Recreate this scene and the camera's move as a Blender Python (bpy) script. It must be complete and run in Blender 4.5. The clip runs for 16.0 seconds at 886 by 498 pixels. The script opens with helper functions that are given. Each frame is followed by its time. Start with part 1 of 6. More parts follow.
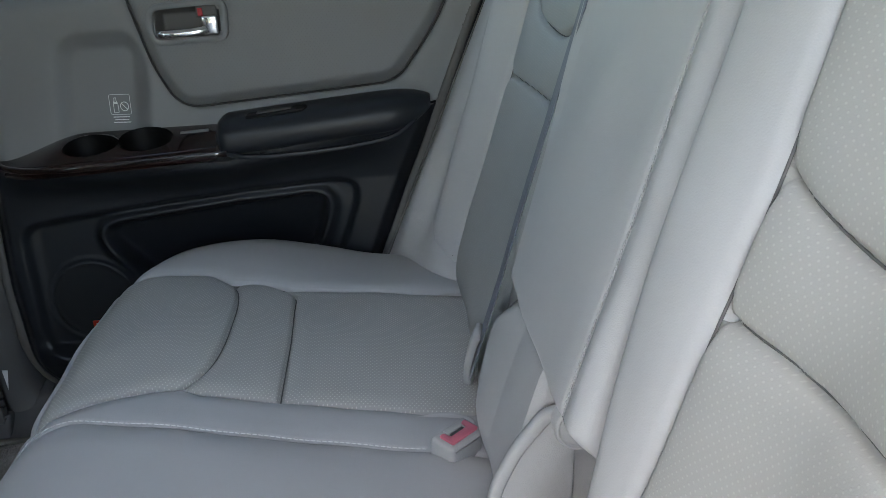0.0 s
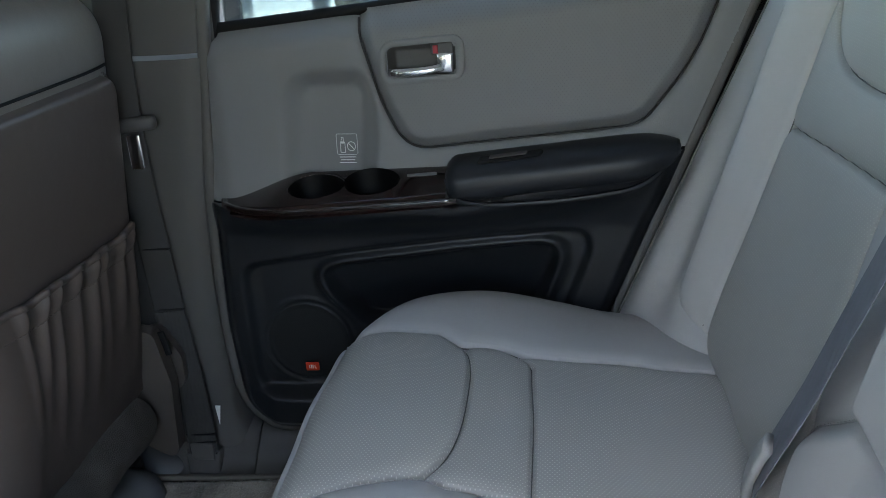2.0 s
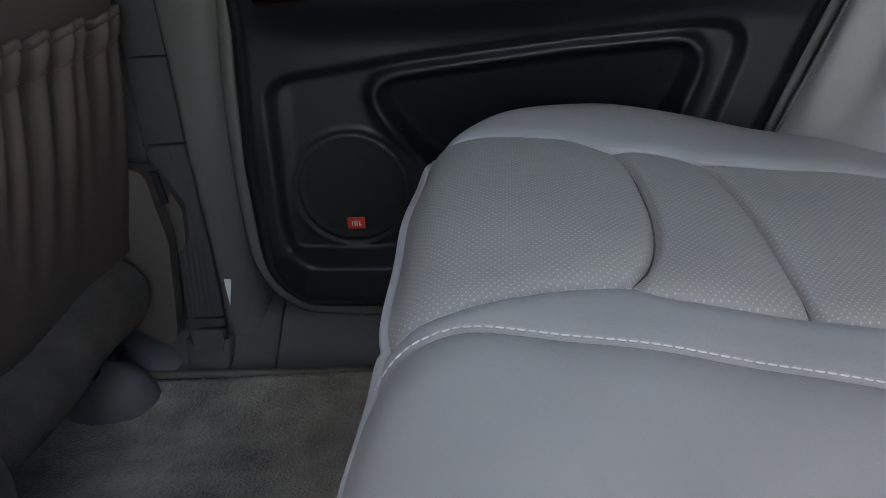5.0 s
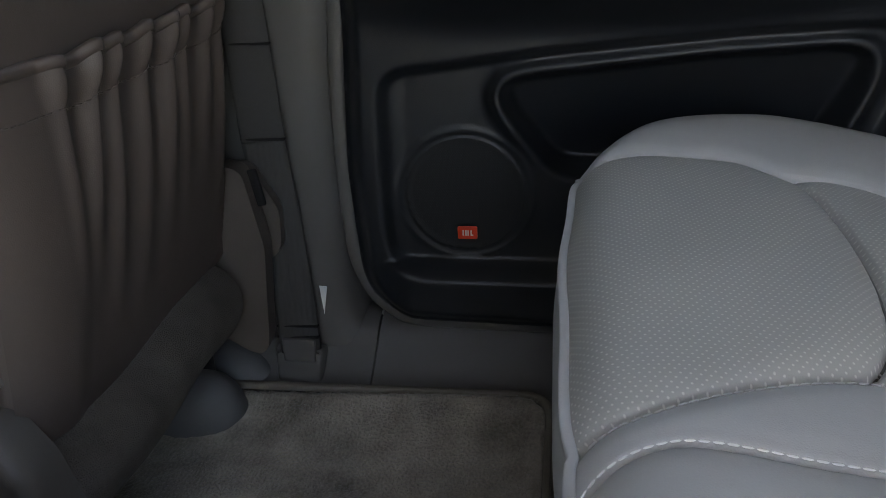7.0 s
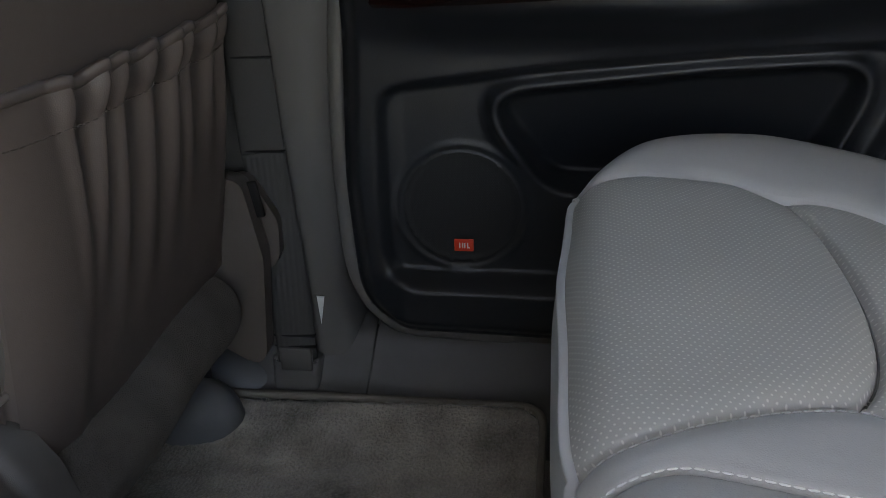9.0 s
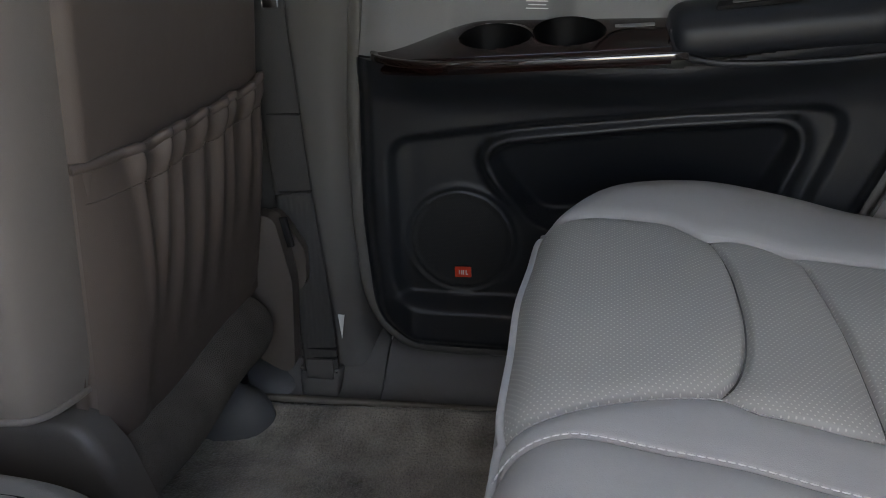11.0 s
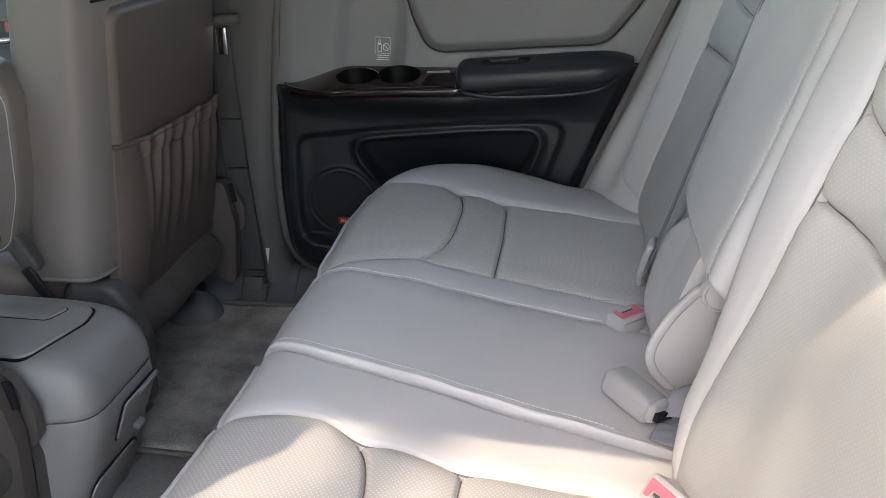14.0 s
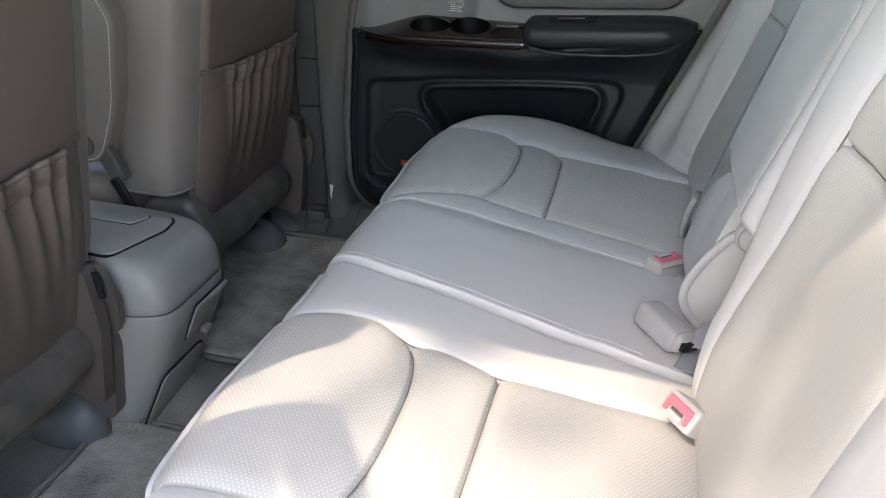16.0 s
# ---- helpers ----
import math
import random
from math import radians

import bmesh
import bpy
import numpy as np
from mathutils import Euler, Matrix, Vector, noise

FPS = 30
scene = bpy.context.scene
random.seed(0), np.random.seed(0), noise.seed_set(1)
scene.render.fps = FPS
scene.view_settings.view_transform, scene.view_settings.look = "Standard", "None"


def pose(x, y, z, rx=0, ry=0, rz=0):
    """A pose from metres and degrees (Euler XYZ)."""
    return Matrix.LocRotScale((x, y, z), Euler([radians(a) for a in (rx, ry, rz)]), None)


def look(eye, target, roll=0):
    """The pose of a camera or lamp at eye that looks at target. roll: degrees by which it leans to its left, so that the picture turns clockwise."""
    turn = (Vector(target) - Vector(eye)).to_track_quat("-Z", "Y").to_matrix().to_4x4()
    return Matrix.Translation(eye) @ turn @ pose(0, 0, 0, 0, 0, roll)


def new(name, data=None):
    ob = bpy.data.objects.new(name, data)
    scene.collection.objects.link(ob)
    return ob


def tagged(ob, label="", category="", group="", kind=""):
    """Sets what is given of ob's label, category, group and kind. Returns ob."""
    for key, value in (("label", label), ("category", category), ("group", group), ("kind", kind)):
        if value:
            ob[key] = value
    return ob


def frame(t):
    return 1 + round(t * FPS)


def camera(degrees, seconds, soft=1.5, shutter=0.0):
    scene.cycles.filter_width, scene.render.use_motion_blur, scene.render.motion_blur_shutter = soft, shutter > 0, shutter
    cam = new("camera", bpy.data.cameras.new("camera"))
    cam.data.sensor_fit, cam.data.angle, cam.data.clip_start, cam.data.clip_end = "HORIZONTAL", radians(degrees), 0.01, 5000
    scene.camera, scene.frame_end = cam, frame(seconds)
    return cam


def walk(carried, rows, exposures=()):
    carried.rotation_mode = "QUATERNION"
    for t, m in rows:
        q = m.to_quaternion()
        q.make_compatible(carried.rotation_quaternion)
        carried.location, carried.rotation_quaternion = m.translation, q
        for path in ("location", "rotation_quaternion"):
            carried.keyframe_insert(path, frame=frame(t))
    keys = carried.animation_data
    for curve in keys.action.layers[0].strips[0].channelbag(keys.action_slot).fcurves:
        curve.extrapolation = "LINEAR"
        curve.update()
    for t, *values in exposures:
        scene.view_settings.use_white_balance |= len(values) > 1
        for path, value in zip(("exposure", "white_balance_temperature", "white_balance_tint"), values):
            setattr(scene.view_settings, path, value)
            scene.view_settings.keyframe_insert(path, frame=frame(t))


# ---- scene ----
cam = camera(53.0, 16.0, soft=0.6)
PATH = [
    (0, (0.144, -0.618, 0.853), (0.245, 1.238, 0.115), -2.5),
    (0.5, (0.115, -0.574, 0.89), (0.26, 1.291, 0.183), -2.7),
    (1, (0.103, -0.536, 0.901), (0.128, 1.341, 0.211), -3.2),
    (1.5, (0.101, -0.51, 0.905), (0.027, 1.375, 0.241), -3.3),
    (2, (0.04, -0.491, 0.89), (-0.213, 1.359, 0.173), -3.9),
    (2.5, (0.038, -0.454, 0.81), (-0.3, 1.359, 0.036), -3.8),
    (3, (0.003, -0.405, 0.775), (-0.386, 1.394, -0.006), -4.3),
    (3.2, (-0.018, -0.385, 0.795), (-0.436, 1.408, 0.012), -4.8),
    (5.3, (-0.179, -0.206, 0.605), (-0.311, 1.628, -0.183), -3.0),
    (5.5, (-0.195, -0.171, 0.613), (-0.364, 1.617, -0.267), -4.6),
    (6, (-0.223, -0.168, 0.62), (-0.523, 1.608, -0.248), -5.3),
    (6.5, (-0.229, -0.163, 0.621), (-0.537, 1.617, -0.237), -3.2),
    (7, (-0.23, -0.163, 0.622), (-0.514, 1.629, -0.22), -2.1),
    (7.5, (-0.23, -0.164, 0.621), (-0.513, 1.626, -0.224), -2.2),
    (8, (-0.229, -0.163, 0.624), (-0.509, 1.63, -0.216), -1.9),
    (10.3, (-0.245, -0.232, 0.655), (-0.497, 1.564, -0.194), -0.9),
    (10.5, (-0.220, -0.251, 0.658), (-0.519, 1.551, -0.165), -1.0),
    (11, (-0.17, -0.307, 0.711), (-0.518, 1.495, -0.083), -2.0),
    (11.5, (-0.084, -0.409, 0.753), (-0.321, 1.417, -0.028), -0.8),
    (12, (0.037, -0.487, 0.81), (0.031, 1.368, 0.06), -0.3),
    (12.5, (0.089, -0.566, 0.834), (0.086, 1.271, 0.046), -2.3),
    (13, (0.108, -0.672, 0.846), (0.034, 1.137, -0.003), -1.9),
    (13.5, (0.083, -0.782, 0.877), (-0.111, 1.025, 0.043), -1.2),
    (14, (0.113, -0.912, 0.896), (-0.169, 0.9, 0.099), -0.2),
    (14.5, (0.147, -0.997, 0.902), (-0.195, 0.805, 0.106), 0.5),
    (15, (0.144, -1.028, 0.901), (-0.224, 0.76, 0.083), 1.4),
    (15.5, (0.149, -1.029, 0.893), (-0.204, 0.751, 0.051), 2.7),
    (16, (0.129, -1.01, 0.885), (-0.261, 0.753, 0.025), 3.0),
]
EXPOSURES = [(0, 3.02, 7500, 9), (1, 3.05, 7350, 9), (2, 3.1, 7350, 9), (3, 3.12, 7400, 10), (5.5, 3.13, 8200, 13), (8, 3.15, 8500, 14), (11, 3.2, 8700, 16), (12.5, 3.15, 8550, 17), (13.5, 3.27, 8400, 16), (14.5, 3.47, 8300, 15), (16, 3.5, 8250, 14)]
walk(cam, [(t, look(eye, target, roll)) for t, eye, target, roll in PATH], EXPOSURES)


# ---------------------------------------------------------------- light
SUN_WAY = Vector((-0.305, -0.472, 0.71)).normalized()      # from the scene towards the sun
world = bpy.data.worlds.new("sky")
scene.world = world
world.use_nodes = True
wn = world.node_tree.nodes
sky = wn.new("ShaderNodeTexSky")
sky.sky_type = "NISHITA"
sky.sun_disc = False
sky.sun_elevation = math.asin(SUN_WAY.z)
sky.sun_rotation = math.atan2(SUN_WAY.x, SUN_WAY.y)
world.node_tree.links.new(sky.outputs[0], wn["Background"].inputs[0])
wn["Background"].inputs[1].default_value = 0.15
sun = new("sun", bpy.data.lights.new("sun", "SUN"))
sun.data.energy, sun.data.angle, sun.data.color = 0.46, radians(0.5), (1.0, 0.95, 0.88)
sun.matrix_world = look(SUN_WAY * 10, (0, 0, 0))


# ---------------------------------------------------------------- materials
def material(name, color, rough=0.5, metal=0.0, coat=0.0, spread=0.12, grain=0.0, grain_size=900.0, blotch=6.0, bump=0.0008, sheen=0.0, spec=0.5):
    """A surface with variation at two scales: broad blotches in tone and roughness, and a fine grain in relief."""
    m = bpy.data.materials.new(name)
    m.use_nodes = True
    n, l = m.node_tree.nodes, m.node_tree.links
    b = n["Principled BSDF"]
    b.inputs["Metallic"].default_value = metal
    b.inputs["Coat Weight"].default_value = coat
    b.inputs["Coat Roughness"].default_value = 0.03
    b.inputs["Sheen Weight"].default_value = sheen
    b.inputs["Specular IOR Level"].default_value = spec
    tc = n.new("ShaderNodeTexCoord")
    wide = n.new("ShaderNodeTexNoise")
    wide.inputs["Scale"].default_value, wide.inputs["Detail"].default_value = blotch, 4.0
    l.new(tc.outputs["Object"], wide.inputs["Vector"])
    fine = n.new("ShaderNodeTexNoise")
    fine.inputs["Scale"].default_value, fine.inputs["Detail"].default_value = grain_size, 2.0
    l.new(tc.outputs["Object"], fine.inputs["Vector"])
    mix = n.new("ShaderNodeMath")
    mix.operation = "MULTIPLY_ADD"
    mix.inputs[1].default_value = 0.35
    l.new(fine.outputs["Fac"], mix.inputs[0])
    l.new(wide.outputs["Fac"], mix.inputs[2])
    ramp = n.new("ShaderNodeMapRange")
    ramp.inputs["From Min"].default_value, ramp.inputs["From Max"].default_value = 0.35, 1.0
    ramp.inputs["To Min"].default_value, ramp.inputs["To Max"].default_value = 1 - spread, 1 + spread
    l.new(mix.outputs[0], ramp.inputs["Value"])
    hue = n.new("ShaderNodeVectorMath")
    hue.operation = "SCALE"
    hue.inputs[0].default_value = color
    l.new(ramp.outputs[0], hue.inputs["Scale"])
    l.new(hue.outputs[0], b.inputs["Base Color"])
    rr = n.new("ShaderNodeMapRange")
    rr.inputs["To Min"].default_value, rr.inputs["To Max"].default_value = rough - 0.06, rough + 0.06
    l.new(wide.outputs["Fac"], rr.inputs["Value"])
    l.new(rr.outputs[0], b.inputs["Roughness"])
    if grain:
        bp = n.new("ShaderNodeBump")
        bp.inputs["Strength"].default_value, bp.inputs["Distance"].default_value = grain, bump
        l.new(fine.outputs["Fac"], bp.inputs["Height"])
        l.new(bp.outputs[0], b.inputs["Normal"])
    return m


def leather(name, color, rough=0.50, holes=False, pitch=0.0046, spread=0.05, dot=0.85, pale_by=1.55):
    """Grained leather; with holes: rows of small punched dots, staggered, laid out in the cover's own metres."""
    m = material(name, color, rough, spread=spread, blotch=5.0, spec=0.36)
    n, l = m.node_tree.nodes, m.node_tree.links
    b = n["Principled BSDF"]
    tc = next(x for x in n if x.type == "TEX_COORD")
    cells = n.new("ShaderNodeTexVoronoi")
    cells.feature, cells.inputs["Scale"].default_value = "DISTANCE_TO_EDGE", 620.0
    l.new(tc.outputs["Object"], cells.inputs["Vector"])
    creases = n.new("ShaderNodeTexNoise")
    creases.inputs["Scale"].default_value, creases.inputs["Detail"].default_value = 26.0, 3.0
    l.new(tc.outputs["Object"], creases.inputs["Vector"])
    low = n.new("ShaderNodeBump")
    low.inputs["Strength"].default_value, low.inputs["Distance"].default_value = 0.22, 0.004
    l.new(creases.outputs["Fac"], low.inputs["Height"])
    bp = n.new("ShaderNodeBump")
    bp.inputs["Strength"].default_value, bp.inputs["Distance"].default_value = 0.25, 0.0004
    l.new(cells.outputs["Distance"], bp.inputs["Height"])
    l.new(low.outputs[0], bp.inputs["Normal"])
    out = bp
    if holes:
        uv = n.new("ShaderNodeUVMap")
        uv.uv_map = "cover"
        dots = []
        for shift in (0.0, 0.5):
            sc = n.new("ShaderNodeVectorMath")
            sc.operation = "MULTIPLY_ADD"
            sc.inputs[1].default_value = (1 / pitch, 1 / (pitch * 1.35), 0)
            sc.inputs[2].default_value = (shift, shift, 0)
            l.new(uv.outputs[0], sc.inputs[0])
            fr = n.new("ShaderNodeVectorMath")
            fr.operation = "FRACTION"
            l.new(sc.outputs[0], fr.inputs[0])
            ce = n.new("ShaderNodeVectorMath")
            ce.operation = "MULTIPLY_ADD"
            ce.inputs[1].default_value = (pitch * 1000, pitch * 1350, 0)
            ce.inputs[2].default_value = (-pitch * 500, -pitch * 675, 0)
            l.new(fr.outputs[0], ce.inputs[0])
            le = n.new("ShaderNodeVectorMath")
            le.operation = "LENGTH"
            l.new(ce.outputs[0], le.inputs[0])
            dots.append(le)
        near = n.new("ShaderNodeMath")
        near.operation = "MINIMUM"
        l.new(dots[0].outputs["Value"], near.inputs[0])
        l.new(dots[1].outputs["Value"], near.inputs[1])
        ring = n.new("ShaderNodeMapRange")
        ring.inputs["From Min"].default_value, ring.inputs["From Max"].default_value = 0.35, dot
        ring.inputs["To Min"].default_value, ring.inputs["To Max"].default_value = 1.0, 0.0
        l.new(near.outputs[0], ring.inputs["Value"])
        old = b.inputs["Base Color"].links[0].from_socket
        pale = n.new("ShaderNodeMix")
        pale.data_type = "RGBA"
        pale.inputs[7].default_value = (min(1, color[0] * pale_by), min(1, color[1] * pale_by), min(1, color[2] * pale_by), 1)
        l.new(old, pale.inputs[6])
        l.new(ring.outputs[0], pale.inputs[0])
        l.new(pale.outputs[2], b.inputs["Base Color"])
        hb = n.new("ShaderNodeBump")
        hb.invert = True
        hb.inputs["Strength"].default_value, hb.inputs["Distance"].default_value = 0.3, 0.0003
        l.new(ring.outputs[0], hb.inputs["Height"])
        l.new(bp.outputs[0], hb.inputs["Normal"])
        out = hb
    l.new(out.outputs[0], b.inputs["Normal"])
    return m


def striped(name, color, pitch, axis, rough=0.6, depth=0.0006, spread=0.08):
    """Woven webbing with fine ribs along one axis."""
    m = material(name, color, rough, spread=spread, grain_size=1500)
    n, l = m.node_tree.nodes, m.node_tree.links
    b = n["Principled BSDF"]
    tc = next(x for x in n if x.type == "TEX_COORD")
    w = n.new("ShaderNodeTexWave")
    w.bands_direction = axis
    w.inputs["Scale"].default_value = 0.314 / pitch
    l.new(tc.outputs["Object"], w.inputs["Vector"])
    bp = n.new("ShaderNodeBump")
    bp.inputs["Strength"].default_value, bp.inputs["Distance"].default_value = 0.6, depth
    l.new(w.outputs["Fac"], bp.inputs["Height"])
    l.new(bp.outputs[0], b.inputs["Normal"])
    return m


LEATHER = leather("grey leather", (0.488, 0.476, 0.468))
LEATHER_PUNCHED = leather("punched grey leather", (0.405, 0.392, 0.366), 0.52, holes=True)
BACK_PUNCHED = leather("finely punched grey leather", (0.425, 0.412, 0.384), 0.52, holes=True, pale_by=1.14)
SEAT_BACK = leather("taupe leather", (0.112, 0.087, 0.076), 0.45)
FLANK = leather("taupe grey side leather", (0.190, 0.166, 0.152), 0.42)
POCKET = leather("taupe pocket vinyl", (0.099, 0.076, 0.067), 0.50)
DOOR_GREY = material("grey door vinyl", (0.195, 0.196, 0.198), 0.55, grain=0.35, grain_size=1100, spread=0.05)
DOOR_PUNCHED = leather("punched door vinyl", (0.195, 0.195, 0.196), 0.55, holes=True, pitch=0.0055, dot=0.9, pale_by=0.8)
DOOR_DARK = material("charcoal moulded plastic", (0.0125, 0.0145, 0.018), 0.38, grain=0.3, grain_size=1400, spread=0.15, spec=0.42)
ARM_DARK = leather("charcoal armrest vinyl", (0.014, 0.016, 0.020), 0.42, spread=0.12)
PLASTIC = material("grey trim plastic", (0.082, 0.078, 0.075), 0.5, grain=0.3, grain_size=1600, spread=0.06)
PLASTIC_PALE = material("pale grey plastic", (0.40, 0.39, 0.38), 0.42, grain=0.2, grain_size=1600, spread=0.05)
TAUPE_PLASTIC = material("taupe trim plastic", (0.082, 0.068, 0.060), 0.45, grain=0.3, grain_size=1500, spread=0.06)
RAIL_GREY = material("blue grey moulded plastic", (0.088, 0.090, 0.094), 0.5, grain=0.3, grain_size=1500, spread=0.08)
TAUPE_PALE = material("pale taupe shield plastic", (0.100, 0.088, 0.080), 0.42, grain=0.3, grain_size=1500, spread=0.06)
CONSOLE = material("grey console plastic", (0.262, 0.245, 0.234), 0.40, grain=0.3, grain_size=1500, spread=0.06)
SEAL = material("brown grey door seal", (0.100, 0.094, 0.088), 0.5, grain=0.5, grain_size=700, spread=0.2)
RUBBER = material("black rubber", (0.010, 0.010, 0.011), 0.7, grain=0.2, spread=0.2, spec=0.2)
CHROME = material("chrome", (0.85, 0.86, 0.88), 0.12, metal=1.0, spread=0.03)
RED = material("red button plastic", (0.60, 0.15, 0.20), 0.4, spread=0.1)
DEEP_RED = material("deep red print", (0.36, 0.02, 0.03), 0.45, spread=0.1)
RED_BADGE = material("orange red badge", (0.75, 0.045, 0.012), 0.45, spread=0.06)
WHITE_MARK = material("white print", (0.75, 0.75, 0.74), 0.5, spread=0.05)
SEAM_DARK = material("near black seam", (0.03, 0.03, 0.031), 0.8, spread=0.1)
# dark tone that gives sewn grooves and joints their shade
SEAM_SHADE = material("dark seam shade", (0.15, 0.145, 0.14), 0.8, spread=0.1)
GREY_THREAD = material("mid grey thread", (0.43, 0.42, 0.41), 0.7, spread=0.1)
THREAD = material("pale thread", (0.72, 0.71, 0.69), 0.7, spread=0.1)
BELT_DARK = striped("dark grey webbing", (0.034, 0.033, 0.033), 0.0062, "X", 0.65)
BELT_PLAIN = material("plain dark webbing", (0.030, 0.029, 0.029), 0.7, grain=0.4, grain_size=900, spread=0.1)
BELT_GREY = striped("blue grey webbing", (0.19, 0.195, 0.225), 0.012, "Y", 0.5)
BUCKLE_GREY = material("satin grey buckle plastic", (0.32, 0.315, 0.315), 0.38, grain=0.2, grain_size=1600, spread=0.06)
ROOF_CLOTH = material("pale headliner cloth", (0.76, 0.745, 0.71), 0.9, grain=0.5, grain_size=500, spread=0.05)
CARPET = material("taupe carpet", (0.25, 0.225, 0.185), 0.95, grain=1.0, grain_size=420, bump=0.006, spread=0.35, blotch=9.0, sheen=0.3)
MAT_PILE = material("brown grey mat pile", (0.29, 0.262, 0.222), 0.95, grain=1.0, grain_size=300, bump=0.003, spread=0.75, blotch=16.0, sheen=0.3)
BINDING = material("taupe mat binding", (0.17, 0.152, 0.128), 0.9, grain=0.8, grain_size=500, bump=0.002, spread=0.2)
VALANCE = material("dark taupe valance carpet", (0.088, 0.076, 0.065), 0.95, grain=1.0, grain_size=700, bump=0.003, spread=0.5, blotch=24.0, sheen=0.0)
LEAF_SPRING = material("black steel", (0.02, 0.02, 0.022), 0.4, metal=0.6, spread=0.2)
BODY_WHITE = material("white car paint", (0.82, 0.83, 0.84), 0.25, coat=0.6, spread=0.03, blotch=1.0)
PAINT_TAUPE = material("silver car paint", (0.45, 0.45, 0.44), 0.3, coat=0.6, metal=0.3, spread=0.04)
BARK = material("grey brown bark", (0.12, 0.09, 0.065), 0.9, grain=1.0, grain_size=60, bump=0.02, spread=0.4)
FOLIAGE = material("green leaves", (0.05, 0.095, 0.025), 0.55, spread=0.4, blotch=3.0)
ASPHALT = material("grey asphalt ground", (0.25, 0.243, 0.23), 0.9, grain=0.6, grain_size=60, bump=0.01, spread=0.25, blotch=0.8)


def wood_material():
    m = material("dark burr wood lacquer", (0.035, 0.011, 0.008), 0.15, coat=0.7, spread=0.3, spec=0.2)
    n, l = m.node_tree.nodes, m.node_tree.links
    b = n["Principled BSDF"]
    tc = next(x for x in n if x.type == "TEX_COORD")
    mp = n.new("ShaderNodeMapping")
    mp.inputs["Scale"].default_value = (14, 60, 60)
    l.new(tc.outputs["Object"], mp.inputs["Vector"])
    w = n.new("ShaderNodeTexNoise")
    w.inputs["Scale"].default_value, w.inputs["Detail"].default_value, w.inputs["Distortion"].default_value = 1.6, 6.0, 1.2
    l.new(mp.outputs[0], w.inputs["Vector"])
    r = n.new("ShaderNodeValToRGB")
    r.color_ramp.elements[0].position, r.color_ramp.elements[0].color = 0.35, (0.004, 0.002, 0.002, 1)
    r.color_ramp.elements[1].position, r.color_ramp.elements[1].color = 0.7, (0.026, 0.006, 0.005, 1)
    l.new(w.outputs["Fac"], r.inputs["Fac"])
    l.new(r.outputs[0], b.inputs["Base Color"])
    return m


def glass_material(name, tint):
    m = bpy.data.materials.new(name)
    m.use_nodes = True
    b = m.node_tree.nodes["Principled BSDF"]
    b.inputs["Base Color"].default_value = (*tint, 1)
    b.inputs["Roughness"].default_value = 0.0
    b.inputs["IOR"].default_value = 1.05
    b.inputs["Transmission Weight"].default_value = 1.0
    return m


def tint_material(name, tint):
    """Privacy glass: a tinted clear sheet with a faint gloss."""
    m = bpy.data.materials.new(name)
    m.use_nodes = True
    n, l = m.node_tree.nodes, m.node_tree.links
    clear, gloss, mix = n.new("ShaderNodeBsdfTransparent"), n.new("ShaderNodeBsdfGlossy"), n.new("ShaderNodeMixShader")
    clear.inputs["Color"].default_value = (*tint, 1)
    gloss.inputs["Roughness"].default_value = 0.02
    mix.inputs[0].default_value = 0.06
    l.new(clear.outputs[0], mix.inputs[1])
    l.new(gloss.outputs[0], mix.inputs[2])
    l.new(mix.outputs[0], n["Material Output"].inputs["Surface"])
    return m


PRIVACY = tint_material("privacy glass", (0.30, 0.32, 0.31))
SCREEN = tint_material("green tinted laminated glass", (0.54, 0.60, 0.58))
FAR_PANE = tint_material("lightly tinted glass", (0.70, 0.75, 0.74))
WOOD = wood_material()
LACQUER = material("clear lacquered wood edge", (0.012, 0.005, 0.004), 0.10, coat=1.0, spread=0.2, spec=0.8)
CUP_BLACK = material("black cup liner", (0.003, 0.003, 0.0033), 0.45, spread=0.2, spec=0.06)
FAR_GLASS = glass_material("tinted car glass", (0.55, 0.63, 0.62))


# ---------------------------------------------------------------- building helpers
def link_mesh(name, verts, faces, mat, parent=None, label="", smooth=True, uv=None, angle=None):
    me = bpy.data.meshes.new(name)
    me.from_pydata(np.asarray(verts, float).tolist(), [], np.asarray(faces).tolist() if isinstance(faces, np.ndarray) else faces)
    me.materials.append(mat)
    if smooth:
        me.polygons.foreach_set("use_smooth", np.ones(len(me.polygons), bool))
        if angle:
            me.set_sharp_from_angle(angle=radians(angle))
    if uv is not None:
        lay = me.uv_layers.new(name="cover")
        at = np.zeros(len(me.loops), int)
        me.loops.foreach_get("vertex_index", at)
        lay.data.foreach_set("uv", np.asarray(uv, float)[at].ravel())
    ob = new(name, me)
    if parent is not None:
        ob.parent = parent
    if label:
        ob["label"] = label
    return ob


def part(name, bm, mat, parent=None, label="", angle=40):
    me = bpy.data.meshes.new(name)
    bm.to_mesh(me)
    bm.free()
    me.materials.append(mat)
    me.polygons.foreach_set("use_smooth", np.ones(len(me.polygons), bool))
    me.set_sharp_from_angle(angle=radians(angle))
    ob = new(name, me)
    if parent is not None:
        ob.parent = parent
    if label:
        ob["label"] = label
    return ob


